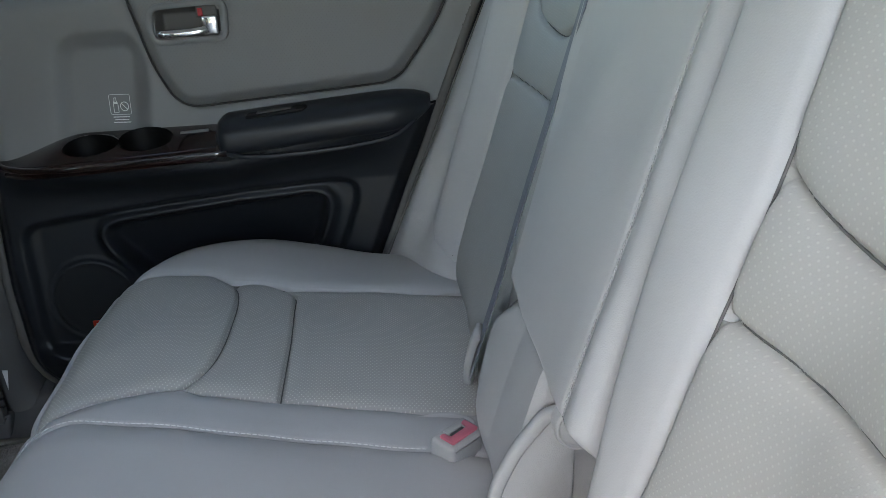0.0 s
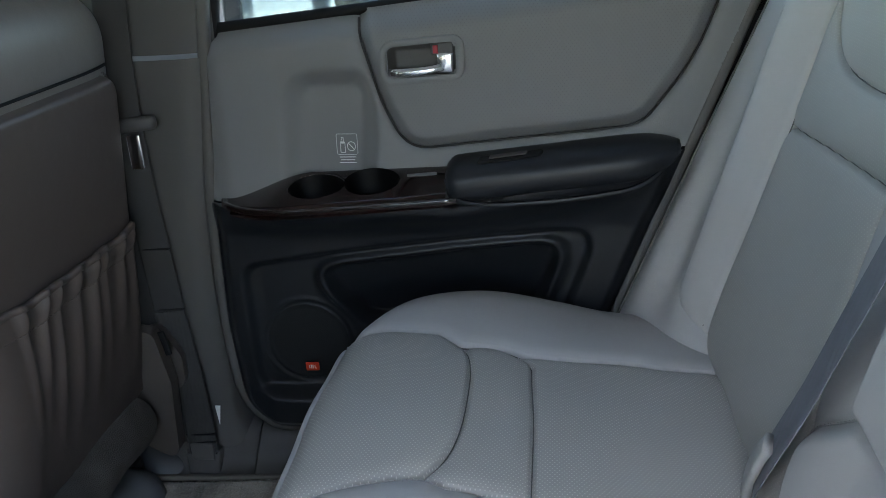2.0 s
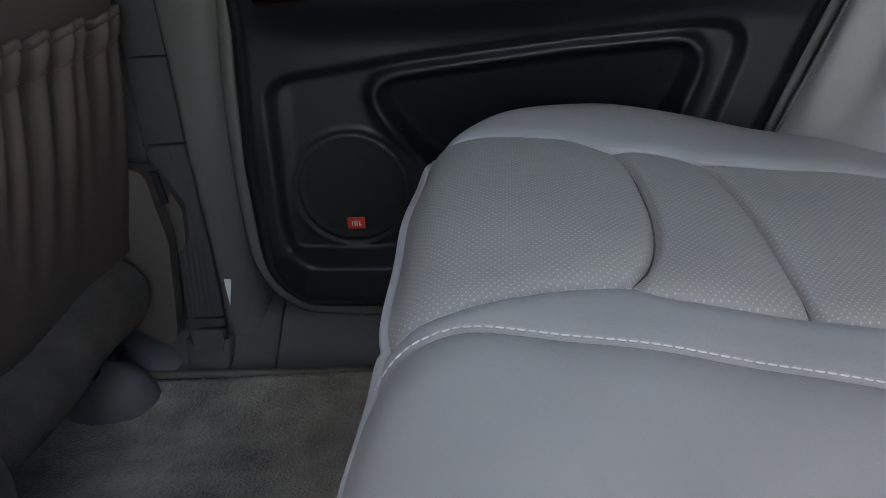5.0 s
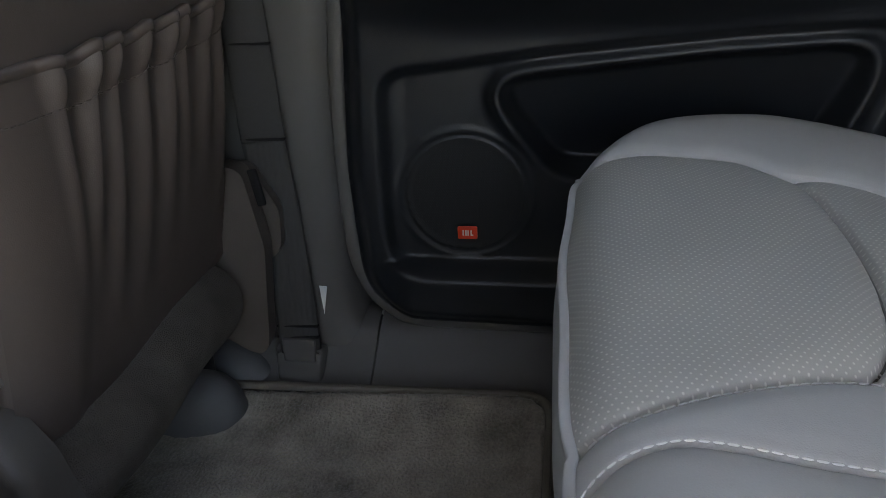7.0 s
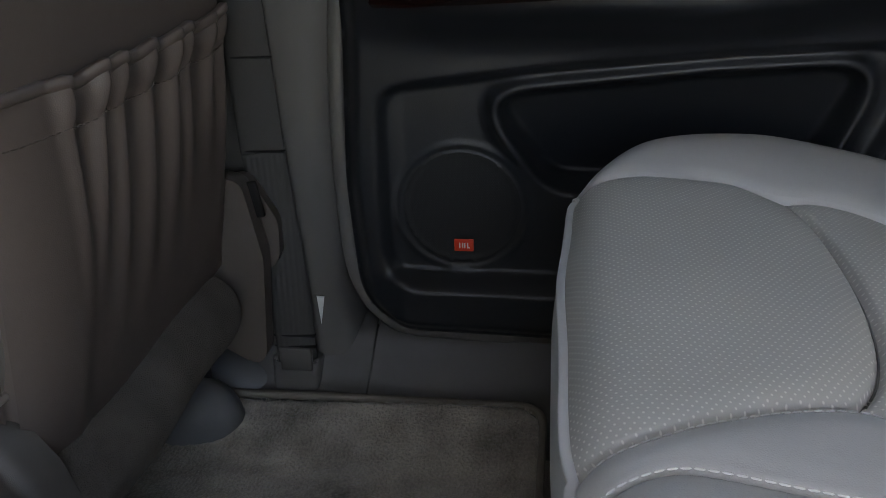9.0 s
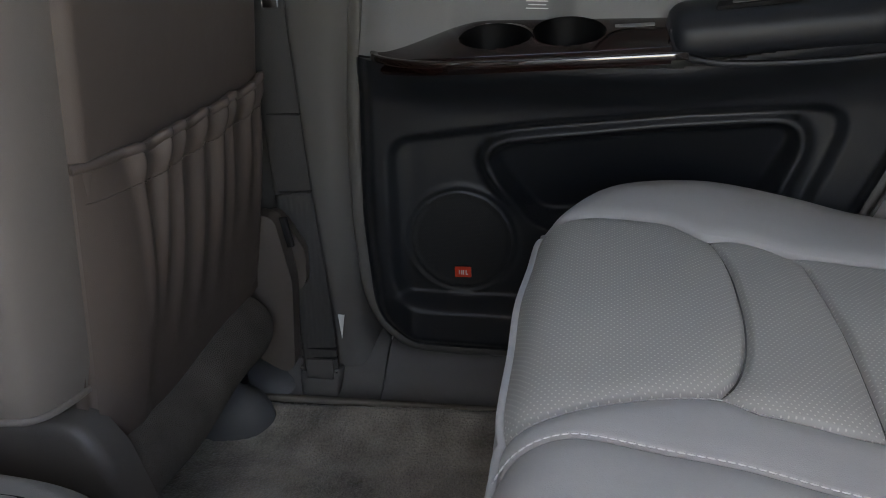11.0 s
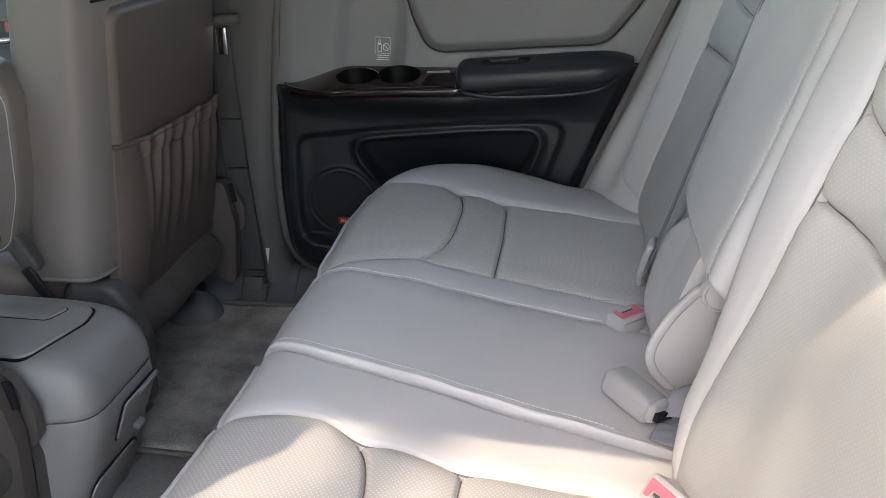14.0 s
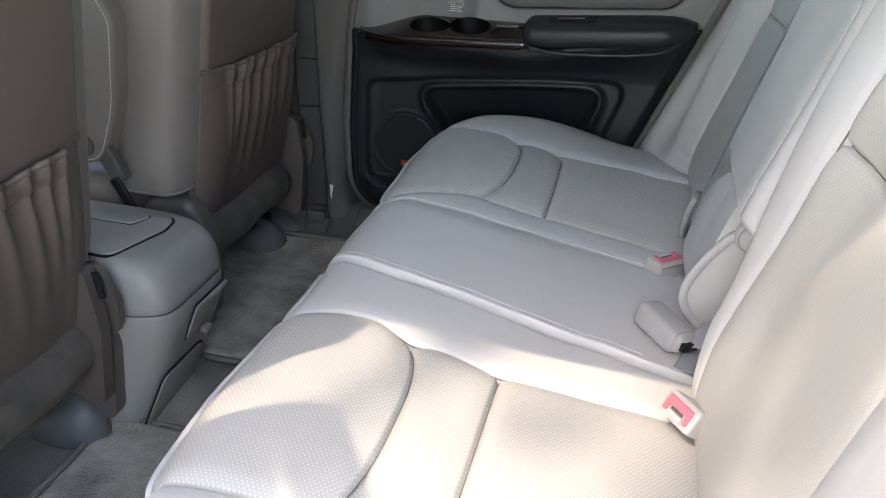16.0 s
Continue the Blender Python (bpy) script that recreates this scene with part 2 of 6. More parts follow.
def sheet(name, P, mat, parent=None, label="", cells=None, uv=None, flip=False, close_u=False, thick=None):
    """A mesh from a grid of places (rows, columns, 3); cells: which of its squares are kept."""
    nu, nv = P.shape[:2]
    idx = np.arange(nu * nv).reshape(nu, nv)
    if close_u:
        idx = np.vstack([idx, idx[:1]])
    a, b, c, d = idx[:-1, :-1], idx[1:, :-1], idx[1:, 1:], idx[:-1, 1:]
    q = np.stack([a, b, c, d] if not flip else [a, d, c, b], -1)
    q = q[cells] if cells is not None else q.reshape(-1, 4)
    used, inv = np.unique(q, return_inverse=True)
    V = P.reshape(-1, 3)[used]
    U = uv.reshape(-1, 2)[used] if uv is not None else None
    return link_mesh(name, V, inv.reshape(-1, 4), mat, parent, label, uv=U)


def thing(name, at=(0, 0, 0), label="", category="", group="", kind=""):
    ob = new(name)
    ob.location = at
    ob.empty_display_size = 0.05
    return tagged(ob, label, category, group, kind)


def box(size, at=(0, 0, 0), bevel=0.004, seg=3, turn=(0, 0, 0), taper=1.0, bm=None):
    """A bevelled box in a bmesh; taper narrows its top in x and y."""
    own = bmesh.new()
    bmesh.ops.create_cube(own, size=1)
    for v in own.verts:
        k = taper if v.co.z > 0 else 1
        v.co = Vector((v.co.x * size[0] * k, v.co.y * size[1] * k, v.co.z * size[2]))
    if bevel:
        bmesh.ops.bevel(own, geom=own.edges[:], offset=bevel, segments=seg, profile=0.5, affect="EDGES")
    bmesh.ops.transform(own, matrix=pose(*at, *turn), verts=own.verts)
    if bm is None:
        return own
    me = bpy.data.meshes.new("join")
    own.to_mesh(me)
    own.free()
    bm.from_mesh(me)
    bpy.data.meshes.remove(me)
    return bm


def rounded(points, r, n=6):
    """A closed outline with its corners rounded; points: (a, b) or (a, b, own radius)."""
    out, k = [], len(points)
    for i, p in enumerate(points):
        rad = p[2] if len(p) > 2 else r
        p0, p1, p2 = (Vector(points[j % k][:2]) for j in (i - 1, i, i + 1))
        a, b = (p0 - p1), (p2 - p1)
        half = a.angle(b) / 2
        cut = min(rad / max(math.tan(half), 1e-3), a.length * 0.48, b.length * 0.48)
        s, e = p1 + a.normalized() * cut, p1 + b.normalized() * cut
        for j in range(n + 1):
            t = j / n
            out.append((1 - t) ** 2 * s + 2 * t * (1 - t) * p1 + t * t * e)
    return out


def slab(outline, m, depth, bevel=0.003, seg=2):
    """A plate: the outline in its own plane, from 0 to depth along its third axis, edges bevelled, placed by the matrix m."""
    bm = bmesh.new()
    low = [bm.verts.new((p[0], p[1], 0)) for p in outline]
    f = bm.faces.new(low)
    ext = bmesh.ops.extrude_face_region(bm, geom=[f])
    top = [v for v in ext["geom"] if isinstance(v, bmesh.types.BMVert)]
    bmesh.ops.translate(bm, vec=(0, 0, depth), verts=top)
    bmesh.ops.recalc_face_normals(bm, faces=bm.faces)
    if bevel:
        rim = [e for e in bm.edges if all(v in set(top) for v in e.verts)]
        bmesh.ops.bevel(bm, geom=rim, offset=bevel, segments=seg, profile=0.5, affect="EDGES")
    bmesh.ops.transform(bm, matrix=m, verts=bm.verts)
    bmesh.ops.recalc_face_normals(bm, faces=bm.faces)
    return bm


def facing_in(y):
    """Lays an outline of (x, z) on a wall at y; its third axis points to the car's middle from the far side."""
    return Matrix(((1, 0, 0, 0), (0, 0, -1, y), (0, 1, 0, 0), (0, 0, 0, 1)))


def smooth_path(points, n=12):
    """A Catmull-Rom curve through a few places."""
    pts = [np.array(p, float) for p in points]
    pts = [2 * pts[0] - pts[1]] + pts + [2 * pts[-1] - pts[-2]]
    out = []
    for i in range(1, len(pts) - 2):
        p0, p1, p2, p3 = pts[i - 1:i + 3]
        for k in range(n):
            t = k / n
            out.append(0.5 * (2 * p1 + (p2 - p0) * t + (2 * p0 - 5 * p1 + 4 * p2 - p3) * t ** 2 + (3 * p1 - p0 - 3 * p2 + p3) * t ** 3))
    out.append(pts[-2])
    return np.array(out)


def ribbon(path, wide, thick, side, taper=None, closed=False, rib=0):
    """A strip with rounded edges swept along a path; side: the direction of its width."""
    P = np.asarray(path, float)
    T = np.gradient(P, axis=0)
    T /= np.linalg.norm(T, axis=1)[:, None]
    S = np.broadcast_to(np.asarray(side, float), P.shape).copy()
    S -= (S * T).sum(1)[:, None] * T
    S /= np.linalg.norm(S, axis=1)[:, None]
    N = np.cross(T, S)
    k = 24 if rib else 12
    ang = np.arange(k) / k * 2 * np.pi
    c, s = np.cos(ang), np.sin(ang)
    prof_a = np.sign(c) * np.abs(c) ** 0.35 * wide / 2
    prof_b = np.sign(s) * np.abs(s) ** 0.7 * thick / 2
    ks = np.ones(len(P)) if taper is None else np.asarray(taper, float)
    G = P[:, None] + S[:, None] * (prof_a[None, :, None] * ks[:, None, None]) + N[:, None] * prof_b[None, :, None]
    n = len(P)
    idx = np.arange(n * k).reshape(n, k)
    q = np.stack([idx[:-1], idx[1:], np.roll(idx, -1, 1)[1:], np.roll(idx, -1, 1)[:-1]], -1).reshape(-1, 4).tolist()
    if not closed:
        q += [idx[0].tolist(), idx[-1][::-1].tolist()]
    return G.reshape(-1, 3), q


def tube(name, path, r, mat, parent=None, label="", flat=1.0):
    P = np.asarray(path, float)
    T = np.gradient(P, axis=0)
    ref = np.array([0.0, 1, 0]) if abs(T[:, 1]).mean() < 0.6 * np.linalg.norm(T, axis=1).mean() else np.array([0.0, 0, 1])
    v, f = ribbon(P, 2 * r, 2 * r * flat, ref)
    return link_mesh(name, v, f, mat, parent, label)


def stitches(name, path, parent, step=0.0056, long=0.0046, r=0.00066, mat=None):
    """A row of short raised thread stitches along a path, joined as one part."""
    P = np.asarray(path, float)
    seg = np.linalg.norm(np.diff(P, axis=0), axis=1)
    at = np.r_[0, np.cumsum(seg)]
    bm = bmesh.new()
    verts, faces = [], []
    for s in np.arange(0, at[-1] - long, step):
        a, b = (np.array([np.interp(q, at, P[:, k]) for k in range(3)]) for q in (s, s + long))
        t = (b - a) / np.linalg.norm(b - a)
        u = np.cross(t, (0.3, 0.5, 0.81))
        u /= np.linalg.norm(u)
        w = np.cross(t, u)
        base = len(verts)
        for c, k in ((a, 0.4), (a + 0.2 * (b - a), 1.0), (a + 0.8 * (b - a), 1.0), (b, 0.4)):
            for j in range(5):
                g = j * 2 * math.pi / 5
                verts.append(c + r * k * (math.cos(g) * u + math.sin(g) * w))
        for ring in range(3):
            for j in range(5):
                faces.append([base + ring * 5 + j, base + ring * 5 + (j + 1) % 5, base + ring * 5 + 5 + (j + 1) % 5, base + ring * 5 + 5 + j])
    bm.free()
    ob = link_mesh(name, verts, faces, mat or THREAD, parent)
    ob["kind"] = "stuff"
    return ob


def sstep(x, a, b):
    t = np.clip((x - a) / (b - a), 0, 1)
    return t * t * (3 - 2 * t)


def bump(d, w):
    return np.exp(-(d / w) ** 2)


def rbox_sdf(x, z, cx, cz, hx, hz, r):
    qx, qz = np.abs(x - cx) - hx + r, np.abs(z - cz) - hz + r
    return np.hypot(np.maximum(qx, 0), np.maximum(qz, 0)) + np.minimum(np.maximum(qx, qz), 0) - r


def held(ob, keep):
    """Parts of a thing are drawn in the car's own metres; parts of parts follow their part."""
    if ob.parent.parent is None:
        ob.matrix_parent_inverse = keep
    return ob


def poly_sdf(x, z, pts):
    """Signed distance to a closed outline, negative inside."""
    d = np.full(x.shape, 1e9)
    inside = np.zeros(x.shape, bool)
    k = len(pts)
    for i in range(k):
        (ax, az), (bx, bz) = pts[i][:2], pts[(i + 1) % k][:2]
        ex, ez = bx - ax, bz - az
        t = np.clip(((x - ax) * ex + (z - az) * ez) / max(ex * ex + ez * ez, 1e-12), 0, 1)
        d = np.minimum(d, np.hypot(x - ax - t * ex, z - az - t * ez))
        cross = ((az > z) != (bz > z)) & (x < ex * (z - az) / (ez if abs(ez) > 1e-12 else 1e-12) + ax)
        inside ^= cross
    return np.where(inside, -d, d)


def mids(a):
    return (a[:-1, :-1] + a[1:, :-1] + a[:-1, 1:] + a[1:, 1:]) / 4


def relief(x0, x1, z0, z1, step):
    return np.meshgrid(np.arange(x0, x1 + step, step), np.arange(z0, z1 + step, step), indexing="ij")


def groove(d, deep=0.0045, w=0.0028):
    return -1.5 * deep * np.exp(-(d / (0.85 * w)) ** 2) - deep * 0.8 * np.exp(-(d / 0.012) ** 2)


# ---------------------------------------------------------------- ground, shell of the car
def ground():
    X, Y = np.meshgrid(np.r_[-400, -60, -12, np.arange(-6, 6.1, 0.5), 12, 60, 400], np.r_[-400, -60, -12, np.arange(-6, 6.1, 0.5), 12, 60, 400], indexing="ij")
    Z = -0.47 + 0.01 * np.sin(X * 1.3) * np.cos(Y * 0.9)
    tagged(sheet("ground", np.stack([X, Y, Z], -1), ASPHALT), "grey asphalt car park ground", "ground", kind="structure")


ground()

DOOR_Y = 0.715
FLOOR_Z = 0.02


def floor():
    X, Y = np.meshgrid(np.linspace(-1.75, 0.36, 180), np.linspace(-0.70, 0.70, 130), indexing="ij")
    Z = FLOOR_Z - 0.012 + 0.05 * bump(Y - 0.09, 0.09) * sstep(X, -0.2, -0.9) + 0.004 * np.sin(X * 23 + Y * 9) * np.sin(Y * 17)
    tagged(sheet("floor", np.stack([X, Y, Z], -1), CARPET), "taupe moulded carpet floor of the car", "floor", kind="structure")


floor()


def shell():
    # roof lining, roof rails, rear and front closing walls
    X, Y = np.meshgrid(np.linspace(-1.46, 1.9, 50), np.linspace(-0.53, 0.62, 40), indexing="ij")
    Z = 1.235 - 0.06 * (Y / 0.62) ** 4 - 0.05 * sstep(-X, 1.0, 1.46)
    tagged(sheet("ceiling", np.stack([X, Y, Z], -1), ROOF_CLOTH), "pale cloth headliner of the car", "ceiling", kind="structure")
    X, Y = np.meshgrid(np.linspace(-1.50, 1.95, 30), np.linspace(-0.62, 0.72, 30), indexing="ij")
    Z = 1.275 - 0.06 * (Y / 0.72) ** 4
    tagged(sheet("roof_panel", np.stack([X, Y, Z], -1), PAINT_TAUPE), "painted outer roof panel of the car", "roof", kind="structure")
    for s, nm in ((1, "roof_rail_far"), (-1, "roof_rail_near")):
        sec = smooth_path([(0.60, 1.20, 0), (0.66, 1.15, 0), (0.72, 1.10, 0), (0.745, 1.10, 0), (0.735, 1.20, 0), (0.70, 1.27, 0)], 5)
        lean = 0.0 if s > 0 else 0.072
        P = np.stack([np.stack([np.full(len(sec), x), s * (sec[:, 0] - lean), sec[:, 1] + lean * 0.15], -1) for x in np.linspace(-1.4, 1.95, 20)])
        tagged(sheet(nm, P, PLASTIC_PALE), "pale roof rail trim above the doors", "trim", kind="structure")
    tagged(part("wall_rear", box((0.04, 1.46, 0.84), (1.93, 0, 0.42), 0.01), PLASTIC), "grey closed tailgate behind the seats", "wall", kind="structure")
    tagged(part("wall_front", box((0.08, 1.46, 0.80), (-1.78, 0, 0.42), 0.03), DOOR_DARK), "dark dashboard below the windscreen", "dashboard", kind="structure")
    for s, nm in ((1, "quarter_wall_far"), (-1, "quarter_wall_near")):
        tagged(part(nm, box((1.50, 0.05, 0.95), (1.19, s * 0.765, 0.38), 0.01), PLASTIC), "grey side trim beside the cargo floor", "wall", kind="structure")
    for s, nm in ((1, "privacy_window_far"), (-1, "privacy_window_near")):
        tagged(part(nm, box((1.46, 0.006, 0.34), (1.20, s * 0.75, 1.02), 0.0), PRIVACY), "dark privacy glass beside the cargo space", "window", kind="structure")
    tagged(part("privacy_window_rear", box((0.006, 1.42, 0.42), (1.92, 0, 1.05), 0.0), PRIVACY), "dark privacy glass of the tailgate", "window", kind="structure")
    # added dark panel: blocks the sky behind the bench gap so it stays dark
    tagged(part("bench_gap_blocker", box((0.030, 0.34, 0.22), (0.362, -0.12, 0.335), 0.004, bm=box((0.105, 0.34, 0.024), (0.300, -0.12, 0.318), 0.004)), VALANCE), "added dark panel that keeps the gap of the bench dark", "trim", kind="structure")
    tagged(part("windscreen", box((0.006, 1.40, 0.56), (-1.63, 0, 1.045), 0.0, turn=(0, 40, 0)), SCREEN), "tinted laminated windscreen", "window", kind="structure")
    tagged(part("front_window_near", box((0.98, 0.006, 0.40), (-1.02, -0.735, 0.94), 0.0), SCREEN), "tinted front side window", "window", kind="structure")
    tagged(part("cargo_floor", box((1.5, 1.44, 0.04), (1.15, 0, 0.30), 0.01), CARPET), "carpeted cargo floor behind the rear seat", "floor", kind="structure")


shell()


def b_pillar(s, name):
    """The pillar between the doors on one side: lower trim, upper trim and the shadow joint between them."""
    p = thing(name, (0.0 if s > 0 else -0.06, 0, 0), "grey plastic pillar trim between the car doors", "pillar", kind="structure")
    sec = smooth_path([(-0.72, s * 0.745, 0), (-0.665, s * 0.722, 0), (-0.60, s * 0.712, 0), (-0.525, s * 0.706, 0), (-0.493, s * 0.714, 0), (-0.478, s * 0.732, 0), (-0.476, s * 0.765, 0)], 6)[:, :2]
    low = np.r_[np.linspace(0.0, 0.16, 14), np.linspace(0.19, 0.716, 24)]
    flare = lambda z: 0.055 * sstep(z, 0.35, 0.85) + 0.16 * np.clip((0.16 - z) / 0.16, 0, 1) ** 2.2
    P = np.zeros((len(low), len(sec), 3))
    for i, z in enumerate(low):
        k = np.clip((sec[:, 0] + 0.62) / 0.14, 0, 1)
        P[i, :, 0] = sec[:, 0] + flare(z) * k
        P[i, :, 1] = sec[:, 1] - s * 0.02 * np.clip((0.12 - z) / 0.12, 0, 1) ** 2
        P[i, :, 2] = z
    sheet("lower_trim", P, PLASTIC, p)
    up = np.linspace(0.722, 1.17, 20)
    P = np.zeros((len(up), len(sec), 3))
    for i, z in enumerate(up):
        k = np.clip((sec[:, 0] + 0.62) / 0.14, 0, 1)
        P[i, :, 0] = sec[:, 0] * 0.98 - 0.010 + 0.05 * k + 0.05 * (z - 0.72)
        P[i, :, 1] = sec[:, 1] + s * 0.006
        P[i, :, 2] = z
    sheet("upper_trim", P, PLASTIC, p)
    return p


b_pillar(1, "pillar_far")
b_pillar(-1, "pillar_near")


def sill(s, name):
    p = thing(name, label="grey plastic scuff plate along the door sill", category="sill", kind="structure")
    sec = smooth_path([(0.628, 0.012, 0), (0.645, 0.040, 0), (0.682, 0.058, 0), (0.704, 0.084, 0), (0.722, 0.108, 0), (0.745, 0.116, 0), (0.775, 0.112, 0)], 6)
    for nm, a, b in (("scuff_plate", -0.452, 0.42), ("scuff_end", -0.60, -0.4545)):
        xs = np.linspace(a, b, 30)
        P = np.zeros((len(xs), len(sec), 3))
        for i, x in enumerate(xs):
            P[i, :, 0] = x + 0.10 * (sec[:, 1] - 0.05) * (1 if abs(x + 0.4533) < 0.002 else 0)
            P[i, :, 1] = s * sec[:, 0]
            P[i, :, 2] = sec[:, 1]
        sheet(nm, P, PLASTIC, p)
    tagged(part("rocker" + ("_far" if s > 0 else "_near"), box((3.4, 0.06, 0.32), (0.1, s * 0.80, -0.05), 0.02), PAINT_TAUPE), "painted rocker panel below the doors", "trim", kind="structure")


sill(1, "sill_far")
sill(-1, "sill_near")

# ---------------------------------------------------------------- the closed far door
OUTLINE = rounded([(-0.461, 0.50, 0.001), (-0.469, 0.30, 0.3), (-0.458, 0.128, 0.075), (-0.05, 0.122, 0.01), (0.04, 0.126, 0.01), (0.215, 0.565, 0.3), (0.318, 0.82, 0.001), (-0.436, 0.76, 0.01)], 0.02, 8)
INSERT = rounded([(-0.226, 0.795), (-0.221, 0.74, 0.4), (-0.196, 0.640, 0.2), (-0.165, 0.574, 0.055), (0.158, 0.598, 0.06), (0.225, 0.685, 0.3), (0.268, 0.80)], 0.004, 8)


def sill_z(x):
    return 0.752 + 0.078 * (x + 0.43)


def snapped(X, Z, sd, step):
    """Moves the grid's points that lie near an outline onto it, so that the outline is cut clean."""
    gx, gz = np.gradient(sd, step)
    n = np.maximum(np.hypot(gx, gz), 1e-6)
    on = np.abs(sd) < 0.62 * step
    return X - np.where(on, sd * gx / n ** 2, 0), Z - np.where(on, sd * gz / n ** 2, 0)


def door():
    d = thing("door_1", (0, DOOR_Y, 0.12), "closed rear car door with grey and charcoal trim", "car door", kind="structure")
    keep = lambda: Matrix.Translation((0, -DOOR_Y, -0.12))

    def own(ob):
        return held(ob, keep())

    # upper panel: soft grey, with a scooped hollow over the cup holders
    X, Z = relief(-0.475, 0.33, 0.49, 0.84, 0.0028)
    out = np.maximum(poly_sdf(X, Z, OUTLINE), Z - sill_z(X))
    ins = poly_sdf(X, Z, INSERT)
    han = rbox_sdf(X, Z, -0.135, 0.7005, 0.047, 0.0215, 0.012)
    scoop = rbox_sdf(X - 0.12 * (Z - 0.62), Z, -0.272, 0.60, 0.062, 0.085, 0.035)
    y = DOOR_Y - 0.004 + 0.016 * sstep(-scoop, -0.012, 0.022) * sstep(ins, 0.0, 0.02)
    y = y + 0.030 * sstep(Z - sill_z(X), -0.05, 0.0) ** 2 + 0.012 * sstep(-0.41 - X, 0.0, 0.05) ** 2
    y = y - 0.010 * sstep(0.58 - Z, 0.0, 0.09)
    y = y + np.where(ins < 0, -0.009 * sstep(-ins, 0, 0.02), 0) - groove(ins, 0.0045, 0.0028)
    uv = np.stack([X, Z], -1)
    mo, mi, mh = mids(out), mids(ins), mids(han)
    X, Z = snapped(X, Z, ins, 0.0028)
    X, Z = snapped(X, Z, out, 0.0028)
    P = np.stack([X, y, Z], -1)
    own(sheet("upper_panel", P, DOOR_GREY, d, "smooth grey vinyl door panel", cells=(mo < 0) & (mi >= 0) & ~((mids(X) > 0.10) & (mids(Z) < 0.553)), uv=uv))
    own(sheet("padded_insert", P, DOOR_PUNCHED, d, "punched grey padded door insert", cells=(mo < 0) & (mi < 0) & (mh > -0.0005), uv=uv))
    # plain core behind the trim
    own(part("door_core", slab([(-0.465, 0.13), (0.06, 0.13), (0.262, 0.56), (0.32, 0.735), (-0.44, 0.715)], facing_in(DOOR_Y + 0.056), 0.008, 0.0), DOOR_DARK, d, "dark door core behind the trim"))
    # sewn edge round the insert
    edge = np.array([(p[0], p[1]) for p in INSERT] + [INSERT[0][:2]])
    far = np.r_[0, np.cumsum(np.linalg.norm(np.diff(edge, axis=0), axis=1))]
    q = np.linspace(0, far[-1], 700)
    ex, ez = np.interp(q, far, edge[:, 0]), np.interp(q, far, edge[:, 1])
    on = np.flatnonzero(ez < sill_z(ex) - 0.012)
    for run in np.split(on, np.flatnonzero(np.diff(on) > 1) + 1):
        if len(run) > 20:
            zz = ez[run]
            yy = DOOR_Y + 0.0012 + 0.030 * sstep(zz - sill_z(ex[run]), -0.05, 0.0) ** 2 - 0.010 * sstep(0.58 - zz, 0.0, 0.09)
            own(tube("insert_seam", np.stack([ex[run], yy, zz], -1), 0.0016, SEAM_DARK, d, "dark sewn edge of the insert"))
    # lower panel: charcoal moulding with speaker, map pocket and step
    X, Z = relief(-0.475, 0.26, 0.118, 0.585, 0.0028)
    out = poly_sdf(X, Z, OUTLINE)
    rise = 0.185 * np.clip(X + 0.10, 0, 1)
    rec = poly_sdf(X, Z, rounded([(-0.428, 0.408, 0.035), (-0.428, 0.19, 0.05), (0.10, 0.19, 0.1), (0.045, 0.30, 0.1), (0.101, 0.460, 0.035), (-0.08, 0.449, 0.3), (-0.25, 0.432, 0.3)], 0.04, 8))
    poc = poly_sdf(X, Z, rounded([(-0.320, 0.402, 0.030), (-0.250, 0.298, 0.05), (0.0, 0.296, 0.05), (0.054, 0.438, 0.030), (-0.10, 0.427, 0.3)], 0.04, 8))
    y = DOOR_Y - 0.022 + 0.015 * sstep(-rec, -0.006, 0.009) * sstep(X + 0.45, 0, 0.05)
    y = y - 0.012 * bump(poc - 0.005, 0.009) * sstep(Z, 0.30, 0.36)
    y = y + 0.046 * sstep(-poc, -0.004, 0.010) * np.clip((0.455 + 0.10 * (X + 0.1) - Z) / 0.13, 0.22, 1)
    spk = np.hypot(X + 0.342, Z - 0.277)
    y = y - 0.002 * sstep(0.078 - spk, 0, 0.008) + 0.0022 * bump(spk - 0.066, 0.003) + 0.0015 * sstep(0.063 - spk, 0, 0.006)
    y = y - 0.012 * sstep(0.206 - Z, 0.0, 0.012) * sstep(X + 0.44, 0.0, 0.04)
    y = y - 0.010 * sstep(Z, 0.455, 0.505) - 0.036 * sstep(Z - rise, 0.435, 0.502) ** 1.6 * sstep(X, -0.45, -0.33) * (1 - sstep(X, 0.12, 0.21))
    y = y + 0.02 * sstep(out, -0.022, 0.0)
    mo, ms = mids(out), mids(spk)
    low_cells = (mo < 0) & (mids(Z - rise) < 0.507) & (ms > 0.063)
    X, Z = snapped(X, Z, spk - 0.063, 0.0028)
    X, Z = snapped(X, Z, out, 0.0028)
    P = np.stack([X, y, Z], -1)
    own(sheet("lower_panel", P, DOOR_DARK, d, "charcoal moulded lower door panel with pocket", cells=low_cells, uv=np.stack([X, Z], -1)))
    own(sheet("speaker_grille", P, GRILLE, d, "round black speaker grille", cells=(mo < 0) & (ms <= 0.063), uv=np.stack([X, Z], -1)))
